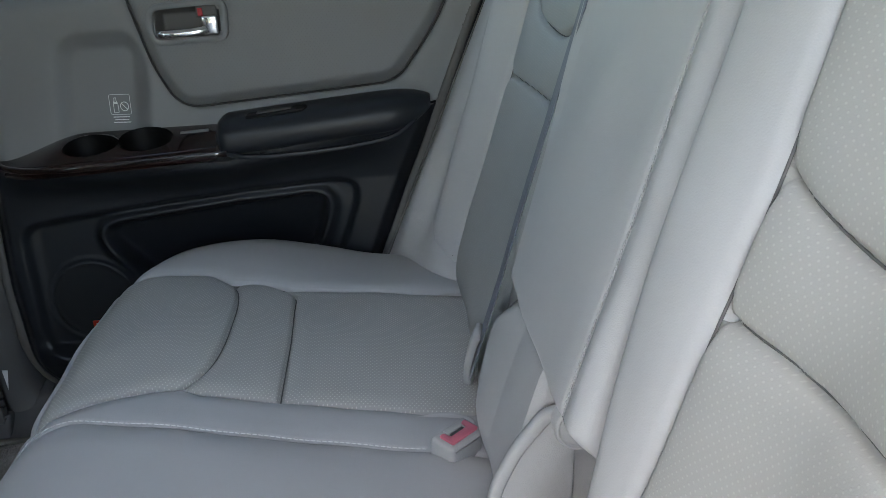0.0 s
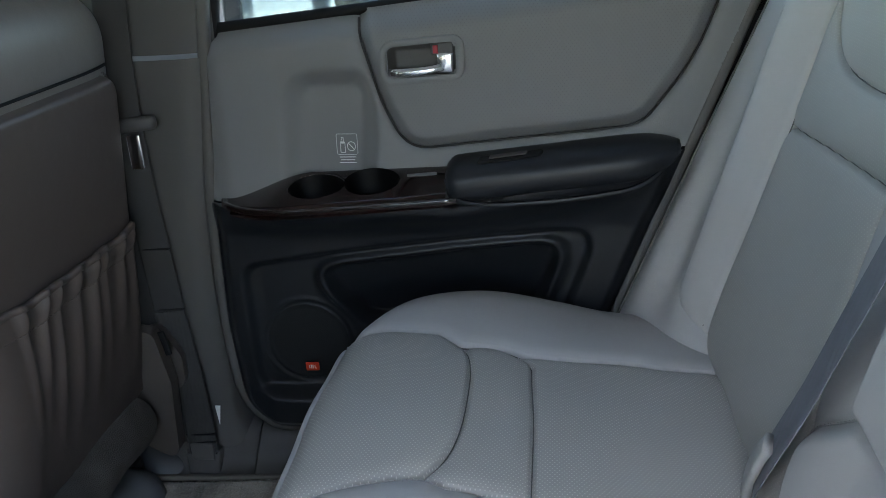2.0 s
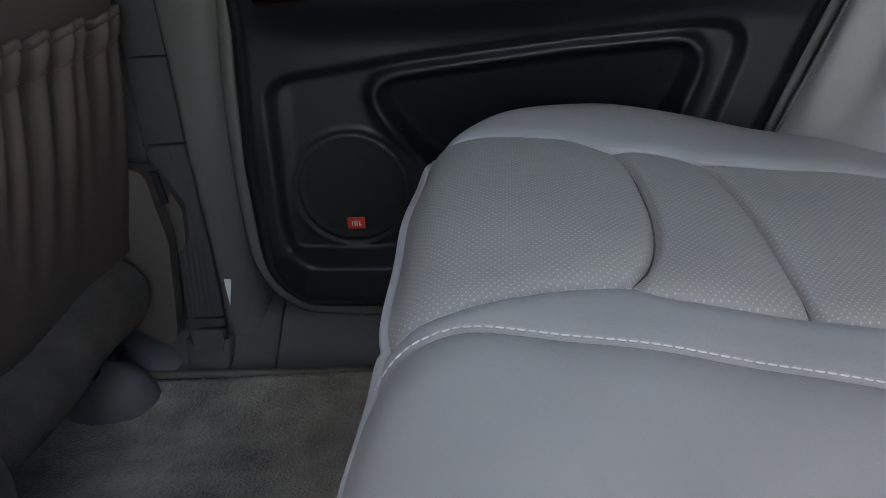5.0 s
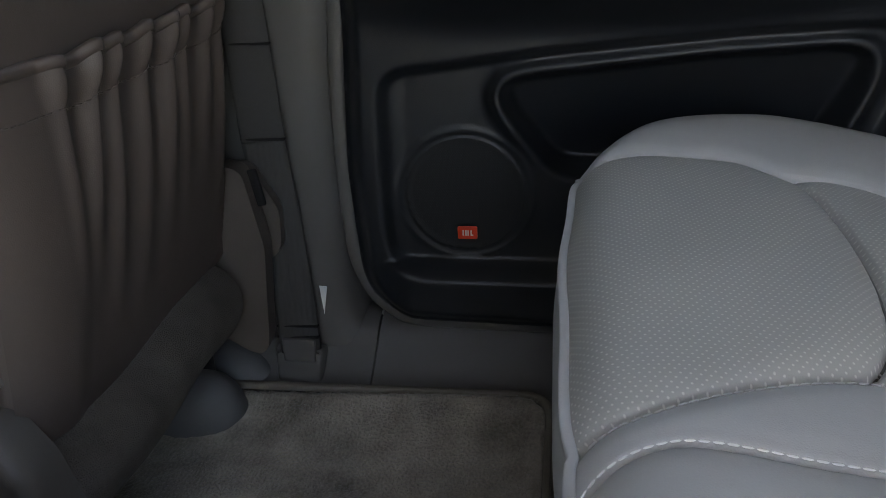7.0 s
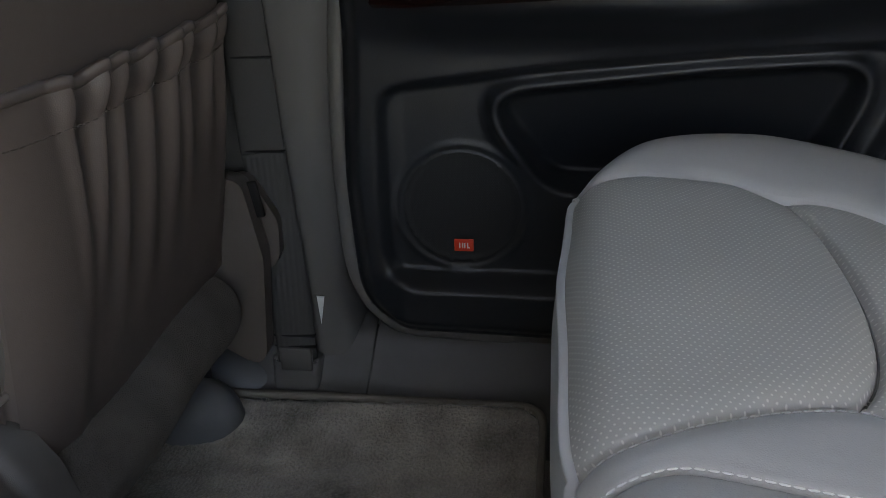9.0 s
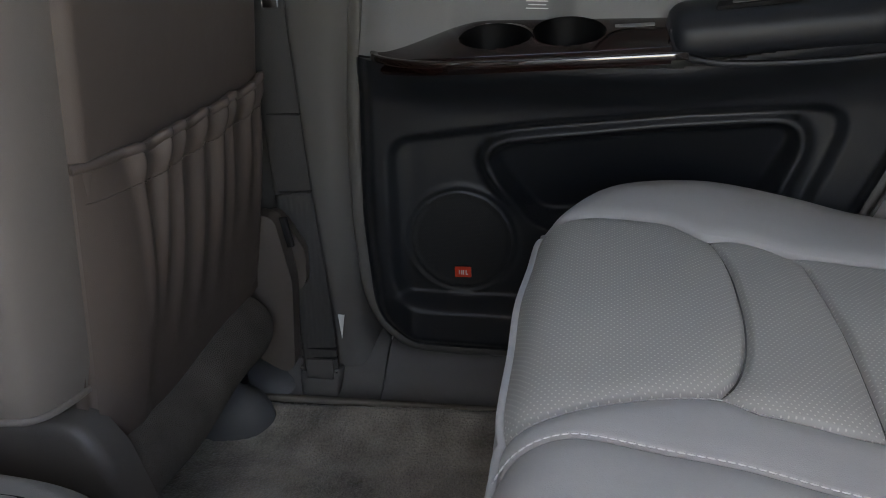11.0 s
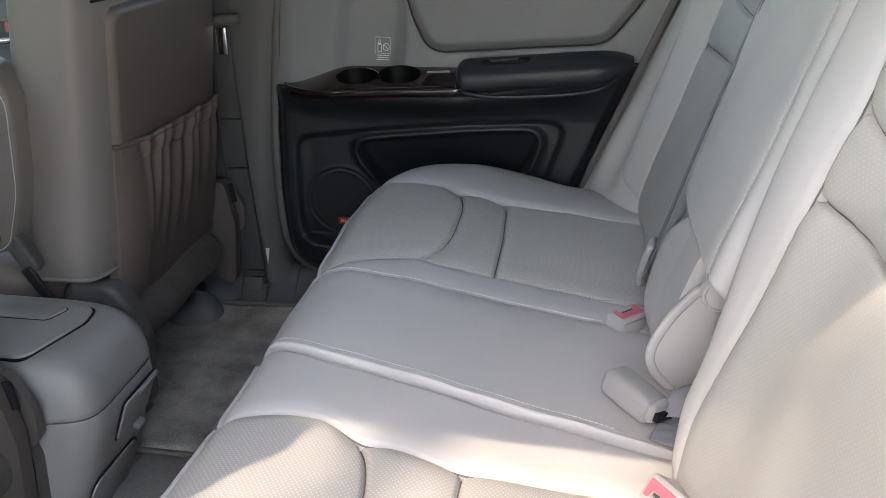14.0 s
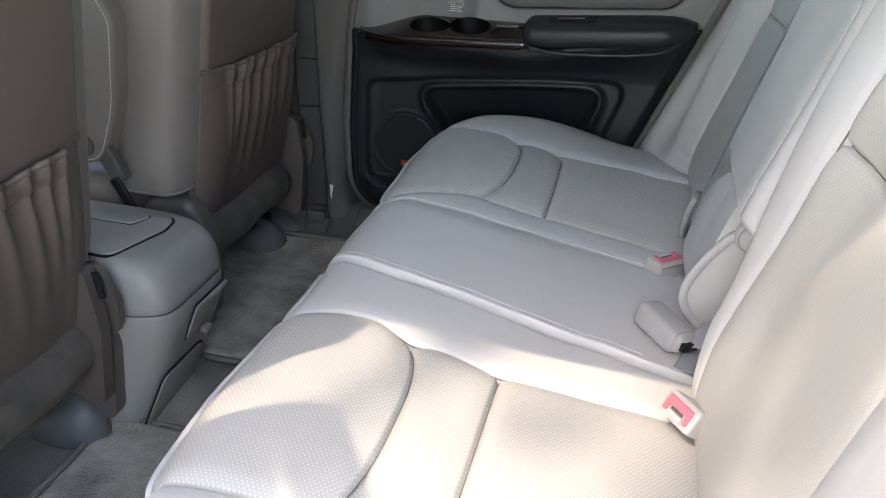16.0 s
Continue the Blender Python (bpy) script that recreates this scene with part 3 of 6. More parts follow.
    # the parting lip between the two panels
    own(tube("parting_line", smooth_path([(-0.459, DOOR_Y - 0.004, 0.507), (-0.448, DOOR_Y - 0.012, 0.5075), (-0.43, DOOR_Y - 0.014, 0.508)], 6), 0.0012, RUBBER, d))
    own(tube("rear_parting_line", smooth_path([(0.192, DOOR_Y - 0.017, 0.567), (0.205, DOOR_Y - 0.014, 0.566), (0.214, DOOR_Y - 0.006, 0.566)], 6), 0.0016, RUBBER, d))
    # badge on the grille, its mark as plain bars
    bg = own(part("badge", slab(rounded([(-0.0105, -0.007), (0.0105, -0.007), (0.0105, 0.007), (-0.0105, 0.007)], 0.0012, 3), facing_in(0.7005) @ pose(-0.3395, 0.237, 0, 0, 0, 1), 0.002, 0.0005), RED_BADGE, d, "small orange red badge with white mark"))
    for k, (dx, w, h) in enumerate(((-0.0046, 0.0012, 0.0062), (-0.0015, 0.0014, 0.0062), (0.0008, 0.0014, 0.0062), (0.0040, 0.0013, 0.0062), (0.0052, 0.0022, 0.0014))):
        own(part("mark_bar", box((w, 0.0006, h), (-0.3395 + dx, 0.6985, 0.237 + (-0.0024 if h < 0.002 else 0)), 0.0), WHITE_MARK, bg))
    # door handle: bezel, bowl, chrome lever, lock slide
    hd = own(part("handle_bezel", link_ring(), DOOR_GREY, d, "grey bezel of the inside door handle"))
    A, B = relief(-0.186, -0.084, 0.674, 0.727, 0.0022)
    s = rbox_sdf(A, B, -0.135, 0.7005, 0.0475, 0.0225, 0.012)
    own(sheet("handle_bowl", np.stack([A, DOOR_Y - 0.010 + 0.016 * sstep(-s, -0.001, 0.012), B], -1), PLASTIC, hd, cells=mids(s) < 0.0015))
    lev = smooth_path([(-0.180, DOOR_Y - 0.013, 0.6855), (-0.165, DOOR_Y - 0.020, 0.686), (-0.13, DOOR_Y - 0.020, 0.6875), (-0.112, DOOR_Y - 0.016, 0.6895), (-0.098, DOOR_Y - 0.006, 0.690)], 8)
    v, f = ribbon(lev, 0.0105, 0.006, (0, 0.25, 1))
    own(link_mesh("lever", v, f, CHROME, hd, "chrome pull lever"))
    own(part("lever_root", box((0.024, 0.014, 0.028), (-0.1035, DOOR_Y - 0.010, 0.6955), 0.004), CHROME, hd, "chrome lever root"))
    own(part("lock_slide", box((0.030, 0.010, 0.018), (-0.1065, DOOR_Y - 0.009, 0.7145), 0.003), PLASTIC, hd, "grey lock slide"))
    own(part("lock_mark", box((0.007, 0.002, 0.011), (-0.115, DOOR_Y - 0.0145, 0.7140), 0.001), DEEP_RED, hd, "red unlocked mark"))
    # printed caution label: bottle and a crossed cup
    tilt_m = facing_in(0.703) @ pose(-0.249, 0.588, 0, 0, 0, -1.5)
    dec = own(part("caution_label", flat_label(tilt_m), WHITE_MARK, d, "white printed bottle and cup caution label"))
    # armrest pad
    n = 60
    xs = np.linspace(-0.112, 0.205, n)
    sec = np.linspace(0, 2 * np.pi, 37)[:-1]
    P = np.zeros((n, 36, 3))
    for i, x in enumerate(xs):
        t = (x + 0.112) / 0.317
        k = min(1.0, (1 - (1 - min(t / 0.07, 1)) ** 2.4) ** 0.5) if t < 0.07 else 1.0
        e = 1 - max(0, (t - 0.72) / 0.28) ** 3.2
        w, h = 0.046 * k * (0.35 + 0.65 * e), 0.027 * k * (0.25 + 0.75 * e)
        zc = 0.540 + 0.028 * t + 0.008 * (1 - e)
        c, q = np.cos(sec), np.sin(sec)
        P[i, :, 0] = x
        P[i, :, 1] = DOOR_Y - 0.030 + np.sign(c) * np.abs(c) ** 0.7 * w
        P[i, :, 2] = zc + np.sign(q) * np.abs(q) ** 0.75 * h - 0.006 * (np.abs(c) * (c < 0))
    v = P.reshape(-1, 3)
    idx = np.arange(n * 36).reshape(n, 36)
    f = np.stack([idx[:-1], np.roll(idx, -1, 1)[:-1], np.roll(idx, -1, 1)[1:], idx[1:]], -1).reshape(-1, 4).tolist() + [idx[0].tolist(), idx[-1][::-1].tolist()]
    arm = own(link_mesh("armrest", v, f, ARM_DARK, d, "charcoal padded door armrest"))
    own(part("window_switch_bezel", slab(rounded([(-0.044, -0.0085, 0.003), (0.040, -0.0085, 0.008), (0.048, 0.006, 0.006), (-0.040, 0.0075, 0.003)], 0.004, 5), pose(-0.02, DOOR_Y - 0.050, 0.5715, 10, -6, 0), 0.004, 0.0015), RUBBER, arm, "black window switch bezel"))
    own(part("window_switch", slab(rounded([(-0.030, -0.005), (0.020, -0.005), (0.024, 0.004), (-0.028, 0.005)], 0.003, 4), pose(-0.018, DOOR_Y - 0.050, 0.5742, 10, -6, 0), 0.003, 0.0012), PLASTIC, arm, "grey window switch"))
    low = smooth_path([(-0.106, 0.658, 0.546), (-0.099, 0.646, 0.526), (-0.075, 0.639, 0.517), (-0.03, 0.636, 0.5150), (0.055, 0.636, 0.5195), (0.135, 0.639, 0.5300), (0.172, 0.650, 0.546), (0.190, 0.668, 0.568)], 12)
    own(tube("armrest_lip", low, 0.0034, ARM_DARK, d, "rolled lower edge of the armrest"))
    # wood shelf with two cup holders
    xs = np.unique(np.r_[np.linspace(-0.437, -0.35, 50), np.linspace(-0.35, -0.106, 120)])
    tt = np.r_[np.linspace(0, 1, 34), 1 + np.linspace(0.04, 0.5, 10)]
    Xg, T = np.meshgrid(xs, tt, indexing="ij")
    w = 0.012 + 0.062 * sstep(Xg, -0.445, -0.335) ** 0.8 - 0.006 * sstep(Xg, -0.2, -0.1)
    zw = 0.512 + 0.036 * sstep(Xg, -0.445, -0.30) + 0.012 * (Xg + 0.3) * (Xg > -0.3)
    lip = np.clip(T - 1, 0, 1)
    Yg = DOOR_Y - 0.008 - w * np.minimum(T, 1) - 0.007 * np.sin(np.clip(lip / 0.5, 0, 1) * np.pi * 0.8)
    zin = 0.504 + 0.012 * sstep(Xg, -0.44, -0.33) + 0.06 * (Xg + 0.33) * (Xg > -0.33) * 0.9
    Zg = zw + (zin + 0.004 - zw) * np.minimum(T, 1) ** 1.3 - lip * 0.034
    cup = np.minimum(np.hypot((Xg + 0.292) / 0.041, (Yg - 0.672) / 0.0268), np.hypot((Xg + 0.212) / 0.039, (Yg - 0.672) / 0.0268))
    wood = own(sheet("wood_shelf", np.stack([Xg, Yg, Zg], -1), WOOD, d, "glossy dark wood shelf with two cup holders", cells=mids(cup) > 1.0))
    for cx, r in ((-0.292, 0.0405), (-0.212, 0.0385)):
        a = np.linspace(0, 2 * np.pi, 41)
        rows = []
        for k, (q, dz) in enumerate(((1.03, -0.002), (1.0, -0.004), (0.97, -0.008), (0.90, -0.024), (0.80, -0.029), (0.01, -0.030))):
            zt = 0.536 + 0.10 * (cx + 0.29)
            rows.append(np.stack([cx + q * r * np.cos(a), 0.672 + q * r * 0.68 * np.sin(a), zt + dz + (0.43 * q * r * 0.68 * np.sin(a) if k < 3 else 0 * a)], -1))
        own(sheet("cup_holder", np.array(rows), CUP_BLACK, wood, "black cup holder well"))
    own(part("shelf_lock_slot", slab(rounded([(-0.021, -0.0028), (0.021, -0.0028), (0.021, 0.0028), (-0.021, 0.0028)], 0.0015, 3), pose(-0.143, 0.684, 0.5455, 22, -3, 0), 0.0016, 0.0006), DOOR_GREY, wood, "small grey inlay"))
    own(tube("lacquered_lip", smooth_path([(-0.437, DOOR_Y - 0.022, 0.5125), (-0.425, DOOR_Y - 0.042, 0.5105), (-0.37, DOOR_Y - 0.076, 0.512), (-0.28, DOOR_Y - 0.091, 0.516), (-0.090, DOOR_Y - 0.090, 0.526)], 12), 0.0044, LACQUER, wood, "glossy lacquered shelf edge"))
    return d


def link_ring():
    """The rounded rim round the door handle's bowl."""
    o = rounded([(-0.188, 0.673, 0.018), (-0.082, 0.677, 0.014), (-0.080, 0.729, 0.014), (-0.186, 0.723, 0.018)], 0.015, 8)
    P = np.array([(p[0], DOOR_Y - 0.0145, p[1]) for p in o] + [(o[0][0], DOOR_Y - 0.0145, o[0][1])])
    v, f = ribbon(P, 0.010, 0.009, (0.0, 0.02, 0.0) + np.array([0, 1, 0]), closed=True)
    bm = bmesh.new()
    vs = [bm.verts.new(p) for p in v]
    for q in f:
        bm.faces.new([vs[i] for i in q])
    bmesh.ops.recalc_face_normals(bm, faces=bm.faces)
    return bm


def flat_label(m):
    """Thin raised print: a frame, a bottle outline, a crossed ring and plain text bars."""
    bm = bmesh.new()

    def bar(x0, z0, x1, z1, w):
        a, b = Vector((x0, z0, 0.0)), Vector((x1, z1, 0.0))
        s = (b - a).normalized().cross(Vector((0, 0, 1))) * w / 2
        q = [bm.verts.new(m @ (p + o)) for p, o in ((a, -s), (a, s), (b, s), (b, -s))]
        bm.faces.new(q)

    h = 0.0148
    loop = rounded([(-h, -h), (h, -h), (h, h), (-h, h)], 0.003, 4)
    for i in range(len(loop)):
        bar(*loop[i], *loop[(i + 1) % len(loop)], 0.0007)
    bot = [(-0.0095, -0.012), (-0.003, -0.012), (-0.003, 0.001), (-0.005, 0.006), (-0.005, 0.010), (-0.0078, 0.010), (-0.0078, 0.006), (-0.0095, 0.002)]
    for i in range(len(bot)):
        bar(*bot[i], *bot[(i + 1) % len(bot)], 0.0009)
    bar(-0.0085, 0.0025, -0.004, 0.0025, 0.003)
    for i in range(16):
        a, b = 2 * math.pi * i / 16, 2 * math.pi * (i + 1) / 16
        bar(0.006 + 0.0058 * math.cos(a), -0.003 + 0.0066 * math.sin(a), 0.006 + 0.0058 * math.cos(b), -0.003 + 0.0066 * math.sin(b), 0.0011)
    bar(0.002, 0.0015, 0.010, -0.0075, 0.0011)
    for k, w in ((0, 0.012), (1, 0.010), (2, 0.0125)):
        bar(-w, -0.0185 - 0.004 * k, w, -0.0185 - 0.004 * k, 0.0013)
    return bm


GRILLE = leather("black punched grille", (0.011, 0.012, 0.013), 0.6, holes=True, pitch=0.0026, spread=0.1, dot=0.5)
door()


def window_far():
    w = thing("window_1", (0, 0.75, 0.76), "closed rear side window with black gasket", "window", kind="structure")
    keep = Matrix.Translation((0, -0.75, -0.76))
    pane = part("pane", box((0.78, 0.004, 0.40), (-0.03, 0.757, 0.945), 0.0), FAR_PANE, w, "tinted side window pane")
    held(pane, keep)
    xs = np.linspace(-0.45, 0.42, 30)
    low = np.stack([xs, np.full(30, 0.742), sill_z(xs) - 0.001], -1)
    v, f = ribbon(low, 0.014, 0.014, (0, 0.5, 1))
    g = link_mesh("window_gasket", v, f, RUBBER, w, "black sill gasket")
    held(g, keep)
    post = part("window_divider", box((0.017, 0.022, 0.42), (0.118, 0.748, 1.0), 0.004, turn=(0, 4, 0)), RUBBER, w, "black window divider bar")
    held(post, keep)
    v, f = ribbon(smooth_path([(-0.437, 0.742, 0.74), (-0.428, 0.742, 0.80), (-0.39, 0.742, 1.0), (-0.36, 0.742, 1.16)], 8), 0.022, 0.020, (1, 0, 0))
    a = link_mesh("window_front_frame", v, f, RUBBER, w, "black front window frame")
    held(a, keep)
    v, f = ribbon(smooth_path([(0.365, 0.742, 0.79), (0.42, 0.742, 0.95), (0.49, 0.742, 1.16)], 8), 0.17, 0.03, (1, 0, 0))
    a = link_mesh("window_rear_frame", v, f, RUBBER, w, "black rear window frame")
    held(a, keep)
    tagged(part("door_jamb_far", box((0.20, 0.02, 0.66), (0.375, 0.775, 0.52), 0.004), RUBBER), "black rear door jamb behind the seal", "trim", kind="structure")
    # outer skin of the door below the glass
    sk = tagged(part("door_skin_far", box((2.4, 0.012, 0.62), (-0.35, 0.80, 0.42), 0.004), PAINT_TAUPE), "painted outer skin of the closed doors", "car door", kind="structure")


window_far()


def opening_seal(s, name):
    """The cloth-covered rubber seal round the door opening."""
    y = s * 0.7235
    path = smooth_path([(-0.395, y, 1.15), (-0.434, y, 0.80), (-0.459, y, 0.60), (-0.475, y, 0.40), (-0.4735, y, 0.24), (-0.463, y, 0.175), (-0.435, y, 0.134), (-0.385, y, 0.117), (-0.2, y, 0.116), (0.0, y, 0.116), (0.08, y, 0.16), (0.128, y, 0.32), (0.224, y, 0.565), (0.322, y, 0.82), (0.44, y, 1.13)], 10)
    if s < 0:
        path = path - np.array([0.06, 0, 0]) * (path[:, :1] < -0.3)
    ob = tube(name, path, 0.0085, SEAL)
    tagged(ob, "brown grey cloth-covered door opening seal", "door seal", kind="structure")


opening_seal(1, "seal_far")
opening_seal(-1, "seal_near")


def wheelhouse(s, name):
    """The grey trim behind the door opening, beside the seat back, leaning with the opening's rear edge."""
    zs = np.linspace(0.10, 1.16, 40)
    rows = []
    for z in zs:
        x0 = 0.236 + 0.385 * (z - 0.565) + 0.012
        rows.append([(x0, s * 0.742, z), (x0 + 0.006, s * 0.715, z), (x0 + 0.03, s * 0.704, z), (x0 + 0.16, s * 0.700, z), (x0 + 0.42, s * 0.745, z)])
    tagged(sheet(name, np.array(rows), PLASTIC_PALE), "pale grey rear side trim beside the seat", "trim", kind="structure")


wheelhouse(1, "rear_trim_far")
wheelhouse(-1, "rear_trim_near")

# ---------------------------------------------------------------- rear bench
PROF = smooth_path([(-0.190, 0.10, 0), (-0.212, 0.19, 0), (-0.2285, 0.28, 0), (-0.2325, 0.335, 0), (-0.2295, 0.366, 0), (-0.2130, 0.3885, 0), (-0.180, 0.3965, 0), (-0.13, 0.3945, 0), (-0.06, 0.389, 0), (0.03, 0.377, 0), (0.14, 0.366, 0), (0.26, 0.352, 0)], 40)[:, :2]
_arc = np.r_[0, np.cumsum(np.linalg.norm(np.diff(PROF, axis=0), axis=1))]
_arc -= np.interp(0.0, PROF[240:, 0], _arc[240:])
_tan = np.gradient(PROF, axis=0)
_tan /= np.linalg.norm(_tan, axis=1)[:, None]


def cushion_place(u, y, h):
    x, z = np.interp(u, _arc, PROF[:, 0]), np.interp(u, _arc, PROF[:, 1])
    tx, tz = np.interp(u, _arc, _tan[:, 0]), np.interp(u, _arc, _tan[:, 1])
    return np.stack([x - tz * h, y, z + tx * h], -1)


U_PIPE = float(np.interp(0.372, PROF[:230, 1], _arc[:230]))


def y_outer(u, side=1):
    """The outer seam steps inward where the front insert, the strip and the rear insert follow one another."""
    if side < 0:
        return 0.500 + 0 * u
    return 0.508 - 0.014 * sstep(-u, 0.17, 0.25) - 0.028 * sstep(u, -0.112, -0.074) - 0.012 * sstep(u, -0.026, 0.008)


def y_inner(u, side=1):
    if side < 0:
        return 0.197 + 0.010 * sstep(-u, 0.14, 0.23) + 0.026 * sstep(u, -0.125, -0.066) + 0.016 * sstep(u, -0.05, 0.03)
    return 0.156 + 0.050 * sstep(u, -0.25, -0.085) - 0.012 * sstep(u, -0.092, -0.062) - 0.024 * np.clip((u + 0.06) / 0.22, 0, 1)


def u_dee(y, side=1):
    if side < 0:
        e = np.clip(np.abs(y - 0.365) / 0.172, 0, 1)
        return -0.052 - 0.085 * (1 - (1 - e ** 2.7) ** (1 / 2.7))
    e = np.clip(np.abs(y - 0.357) / 0.155, 0, 1)
    return -0.060 - 0.060 * (1 - (1 - e ** 2.7) ** (1 / 2.7))


def u_cross(q, side):
    if side < 0:
        return 0.027 + 0 * q
    return 0.0135 - 0.004 * sstep(q, 0.30, 0.44) - 0.030 * sstep(q, 0.440, 0.486)


def y_stitch(u):
    return 0.148 - 0.125 * np.clip(u + 0.22, -0.1, 0.5) - 0.035 * np.clip((-0.18 - u) / 0.06, 0, 1) ** 1.6


def y_split(u):
    return -0.062 - 0.30 * np.clip(u + 0.24, -0.05, 0.10) - 0.20 * np.clip(u + 0.14, 0, 0.5)


def y_rim(u):
    """The outer edge of the cushion in plan: cut back round the front corner."""
    return 0.690 - 0.175 * np.clip((-0.055 - u) / 0.185, 0, 1.06) ** 2.3


def seat_relief(u, y, side):
    """Height of the cover over the cushion's plain form; y is taken on the far half, side -1 mirrors it."""
    q = y * side
    yo, yi = y_outer(u, side), y_inner(u, side)
    mid = (q > yi) & (q < yo)
    rim = y_rim(u)
    t = np.clip((q - (rim - 0.085)) / 0.085, 0, 1)
    h = 0.002 * np.sin(np.pi * np.clip((q - yo) / np.maximum(rim - yo, 0.02), 0, 1)) * sstep(u, -0.22, -0.10)
    h = h - 0.045 * (1 - np.sqrt(np.clip(1 - t ** 2.0, 0, 1))) * sstep(u, -0.25, -0.20)
    h = h - 0.016 * sstep(q, 0.47, 0.64) * sstep(u, -0.02, 0.14)
    h = h + 0.006 * np.sin(np.pi * np.clip((q - yi) / (yo - yi), 0, 1)) * (u > -0.3)
    h = h + 0.0009 * np.sin(31 * u + 17 * q) * np.sin(23 * q - 9 * u + side) + 0.0005 * np.sin(67 * u - 41 * q)
    on = sstep(u, U_PIPE - 0.004, U_PIPE + 0.004)
    h = h + (groove(q - yo) + groove(q - yi, 0.004)) * on
    gap = groove((u - u_dee(q, side)) / 1.25, 0.0048) + groove(u - u_cross(q, side), 0.0045)
    h = h + np.where(mid, gap, 0)
    return h, mid


def rear_seat(name, lo, hi, side, label):
    """One part of the split rear bench: cushion with sewn panels."""
    seat = thing(name, (0.0, side * 0.35, FLOOR_Z), label, "car seat", "rear bench")
    keep = Matrix.Translation((0, -side * 0.35, -FLOOR_Z))
    st = 0.0019
    us = np.arange(_arc[0], _arc[-1], st)
    vs = np.linspace(0, 1, int(0.78 / st))
    U, V = np.meshgrid(us, vs, indexing="ij")
    a, b = lo(U), hi(U)
    Y = a + (b - a) * V
    h, mid = seat_relief(U, Y, side)
    edge = np.minimum(Y - a, b - Y)
    r = 0.008
    h = h - r * (1 - np.sqrt(np.clip(1 - (1 - np.clip(edge / r, 0, 1)) ** 2, 0, 1)))
    if side > 0:
        h = h + 0.003 * sstep(y_stitch(U) - Y, -0.01, 0.05) + groove(Y - y_stitch(U), 0.003)
        h = h + 0.0022 * bump(Y - a - 0.005, 0.003) - 0.0012 * bump(Y - a - 0.010, 0.002)
    P = cushion_place(U, Y, h)
    # the sides drop straight down to the base
    drop = np.clip(1 - edge / 0.0012, 0, 1)
    P[..., 2] -= 0.09 * drop
    q = mids(Y) * side
    um = mids(U)
    inside = (q > y_inner(um, side)) & (q < y_outer(um, side))
    front = inside & (um < u_dee(q, side)) & (um > U_PIPE)
    rear = inside & (um > u_cross(q, side))
    strip = inside & ~rear & (um >= u_dee(q, side))
    uv = np.stack([U, Y], -1)
    for nm, cells, mt, lb in (("cushion_cover", ~(front | rear | strip), LEATHER, "smooth grey leather cushion sides"), ("front_insert", front, LEATHER_PUNCHED, "punched leather front insert"),
                              ("middle_insert", strip, LEATHER_PUNCHED, "punched leather strip"), ("rear_insert", rear, LEATHER_PUNCHED, "punched leather rear insert")):
        ob = sheet(nm, P, mt, seat, lb, cells=cells, uv=uv, flip=side < 0 and False)
        held(ob, keep)

    def line(fy, u0, u1, n=160, lift=0.0016):
        uu = np.linspace(u0, u1, n)
        yy = fy(uu)
        hh, _ = seat_relief(uu, yy, side)
        if side > 0:
            hh = hh + 0.003 * sstep(y_stitch(uu) - yy, -0.01, 0.05)
        return cushion_place(uu, yy, hh + lift)

    rows = []
    if side > 0:
        rows.append(line(lambda u: y_stitch(u) - 0.0045, U_PIPE, 0.16))
        rows.append(line(lambda u: y_split(u) + 0.016, -0.225, 0.17))
    for rw in rows:
        held(stitches("stitching", rw, seat), keep)
    if side > 0:
        held(stitches("seam_stitching", line(lambda u: y_inner(u, side) - 0.004, U_PIPE + 0.01, -0.05, lift=0.0006), seat, r=0.0006, mat=LEATHER), keep)
    # piping along the front lower seam
    yy = np.linspace(lo(np.array(U_PIPE)) + 0.02, hi(np.array(U_PIPE)) - 0.02, 90)
    hh, _ = seat_relief(np.full(90, U_PIPE), yy, side)
    tb = tube("front_piping", cushion_place(np.full(90, U_PIPE), yy, hh + 0.0012), 0.0030, LEATHER, seat)
    held(tb, keep)
    # dark lines in the sewn grooves of the cover, standing in for their shade
    def groove_shade(uu, yy):
        hh, _ = seat_relief(uu, yy, side)
        held(tube("seam", cushion_place(uu, yy, hh + 0.0007), 0.0007, SEAM_SHADE, seat), keep)

    far = np.linspace(-0.20, 0.17, 150)
    groove_shade(far, side * y_outer(far, side))
    groove_shade(far, side * y_inner(far, side))
    qq = np.linspace(float(y_inner(np.array(-0.1), side)) + 0.004, float(y_outer(np.array(-0.1), side)) - 0.004, 140)
    ud = u_dee(qq, side)
    ok = (qq > y_inner(ud, side) + 0.001) & (qq < y_outer(ud, side) - 0.001)
    groove_shade(ud[ok], side * qq[ok])
    qq = np.linspace(float(y_inner(np.array(0.02), side)) + 0.003, float(y_outer(np.array(-0.02), side)) - 0.003, 140)
    uc = u_cross(qq, side)
    ok = (qq > y_inner(uc, side) + 0.001) & (qq < y_outer(uc, side) - 0.001)
    groove_shade(uc[ok], side * qq[ok])
    # seat base below
    bs = part("seat_base", box((0.40, float(abs(hi(np.array(0.0)) - lo(np.array(0.0)))) - 0.06, 0.17), (0.06, float(hi(np.array(0.0)) + lo(np.array(0.0))) / 2, FLOOR_Z + 0.085), 0.02), PLASTIC, seat, "grey seat base")
    held(bs, keep)
    return seat


rear_seat("rear_seat_wide", lambda u: y_split(u) + 0.003, lambda u: y_rim(u), 1, "wide light grey leather rear seat cushion with middle place")
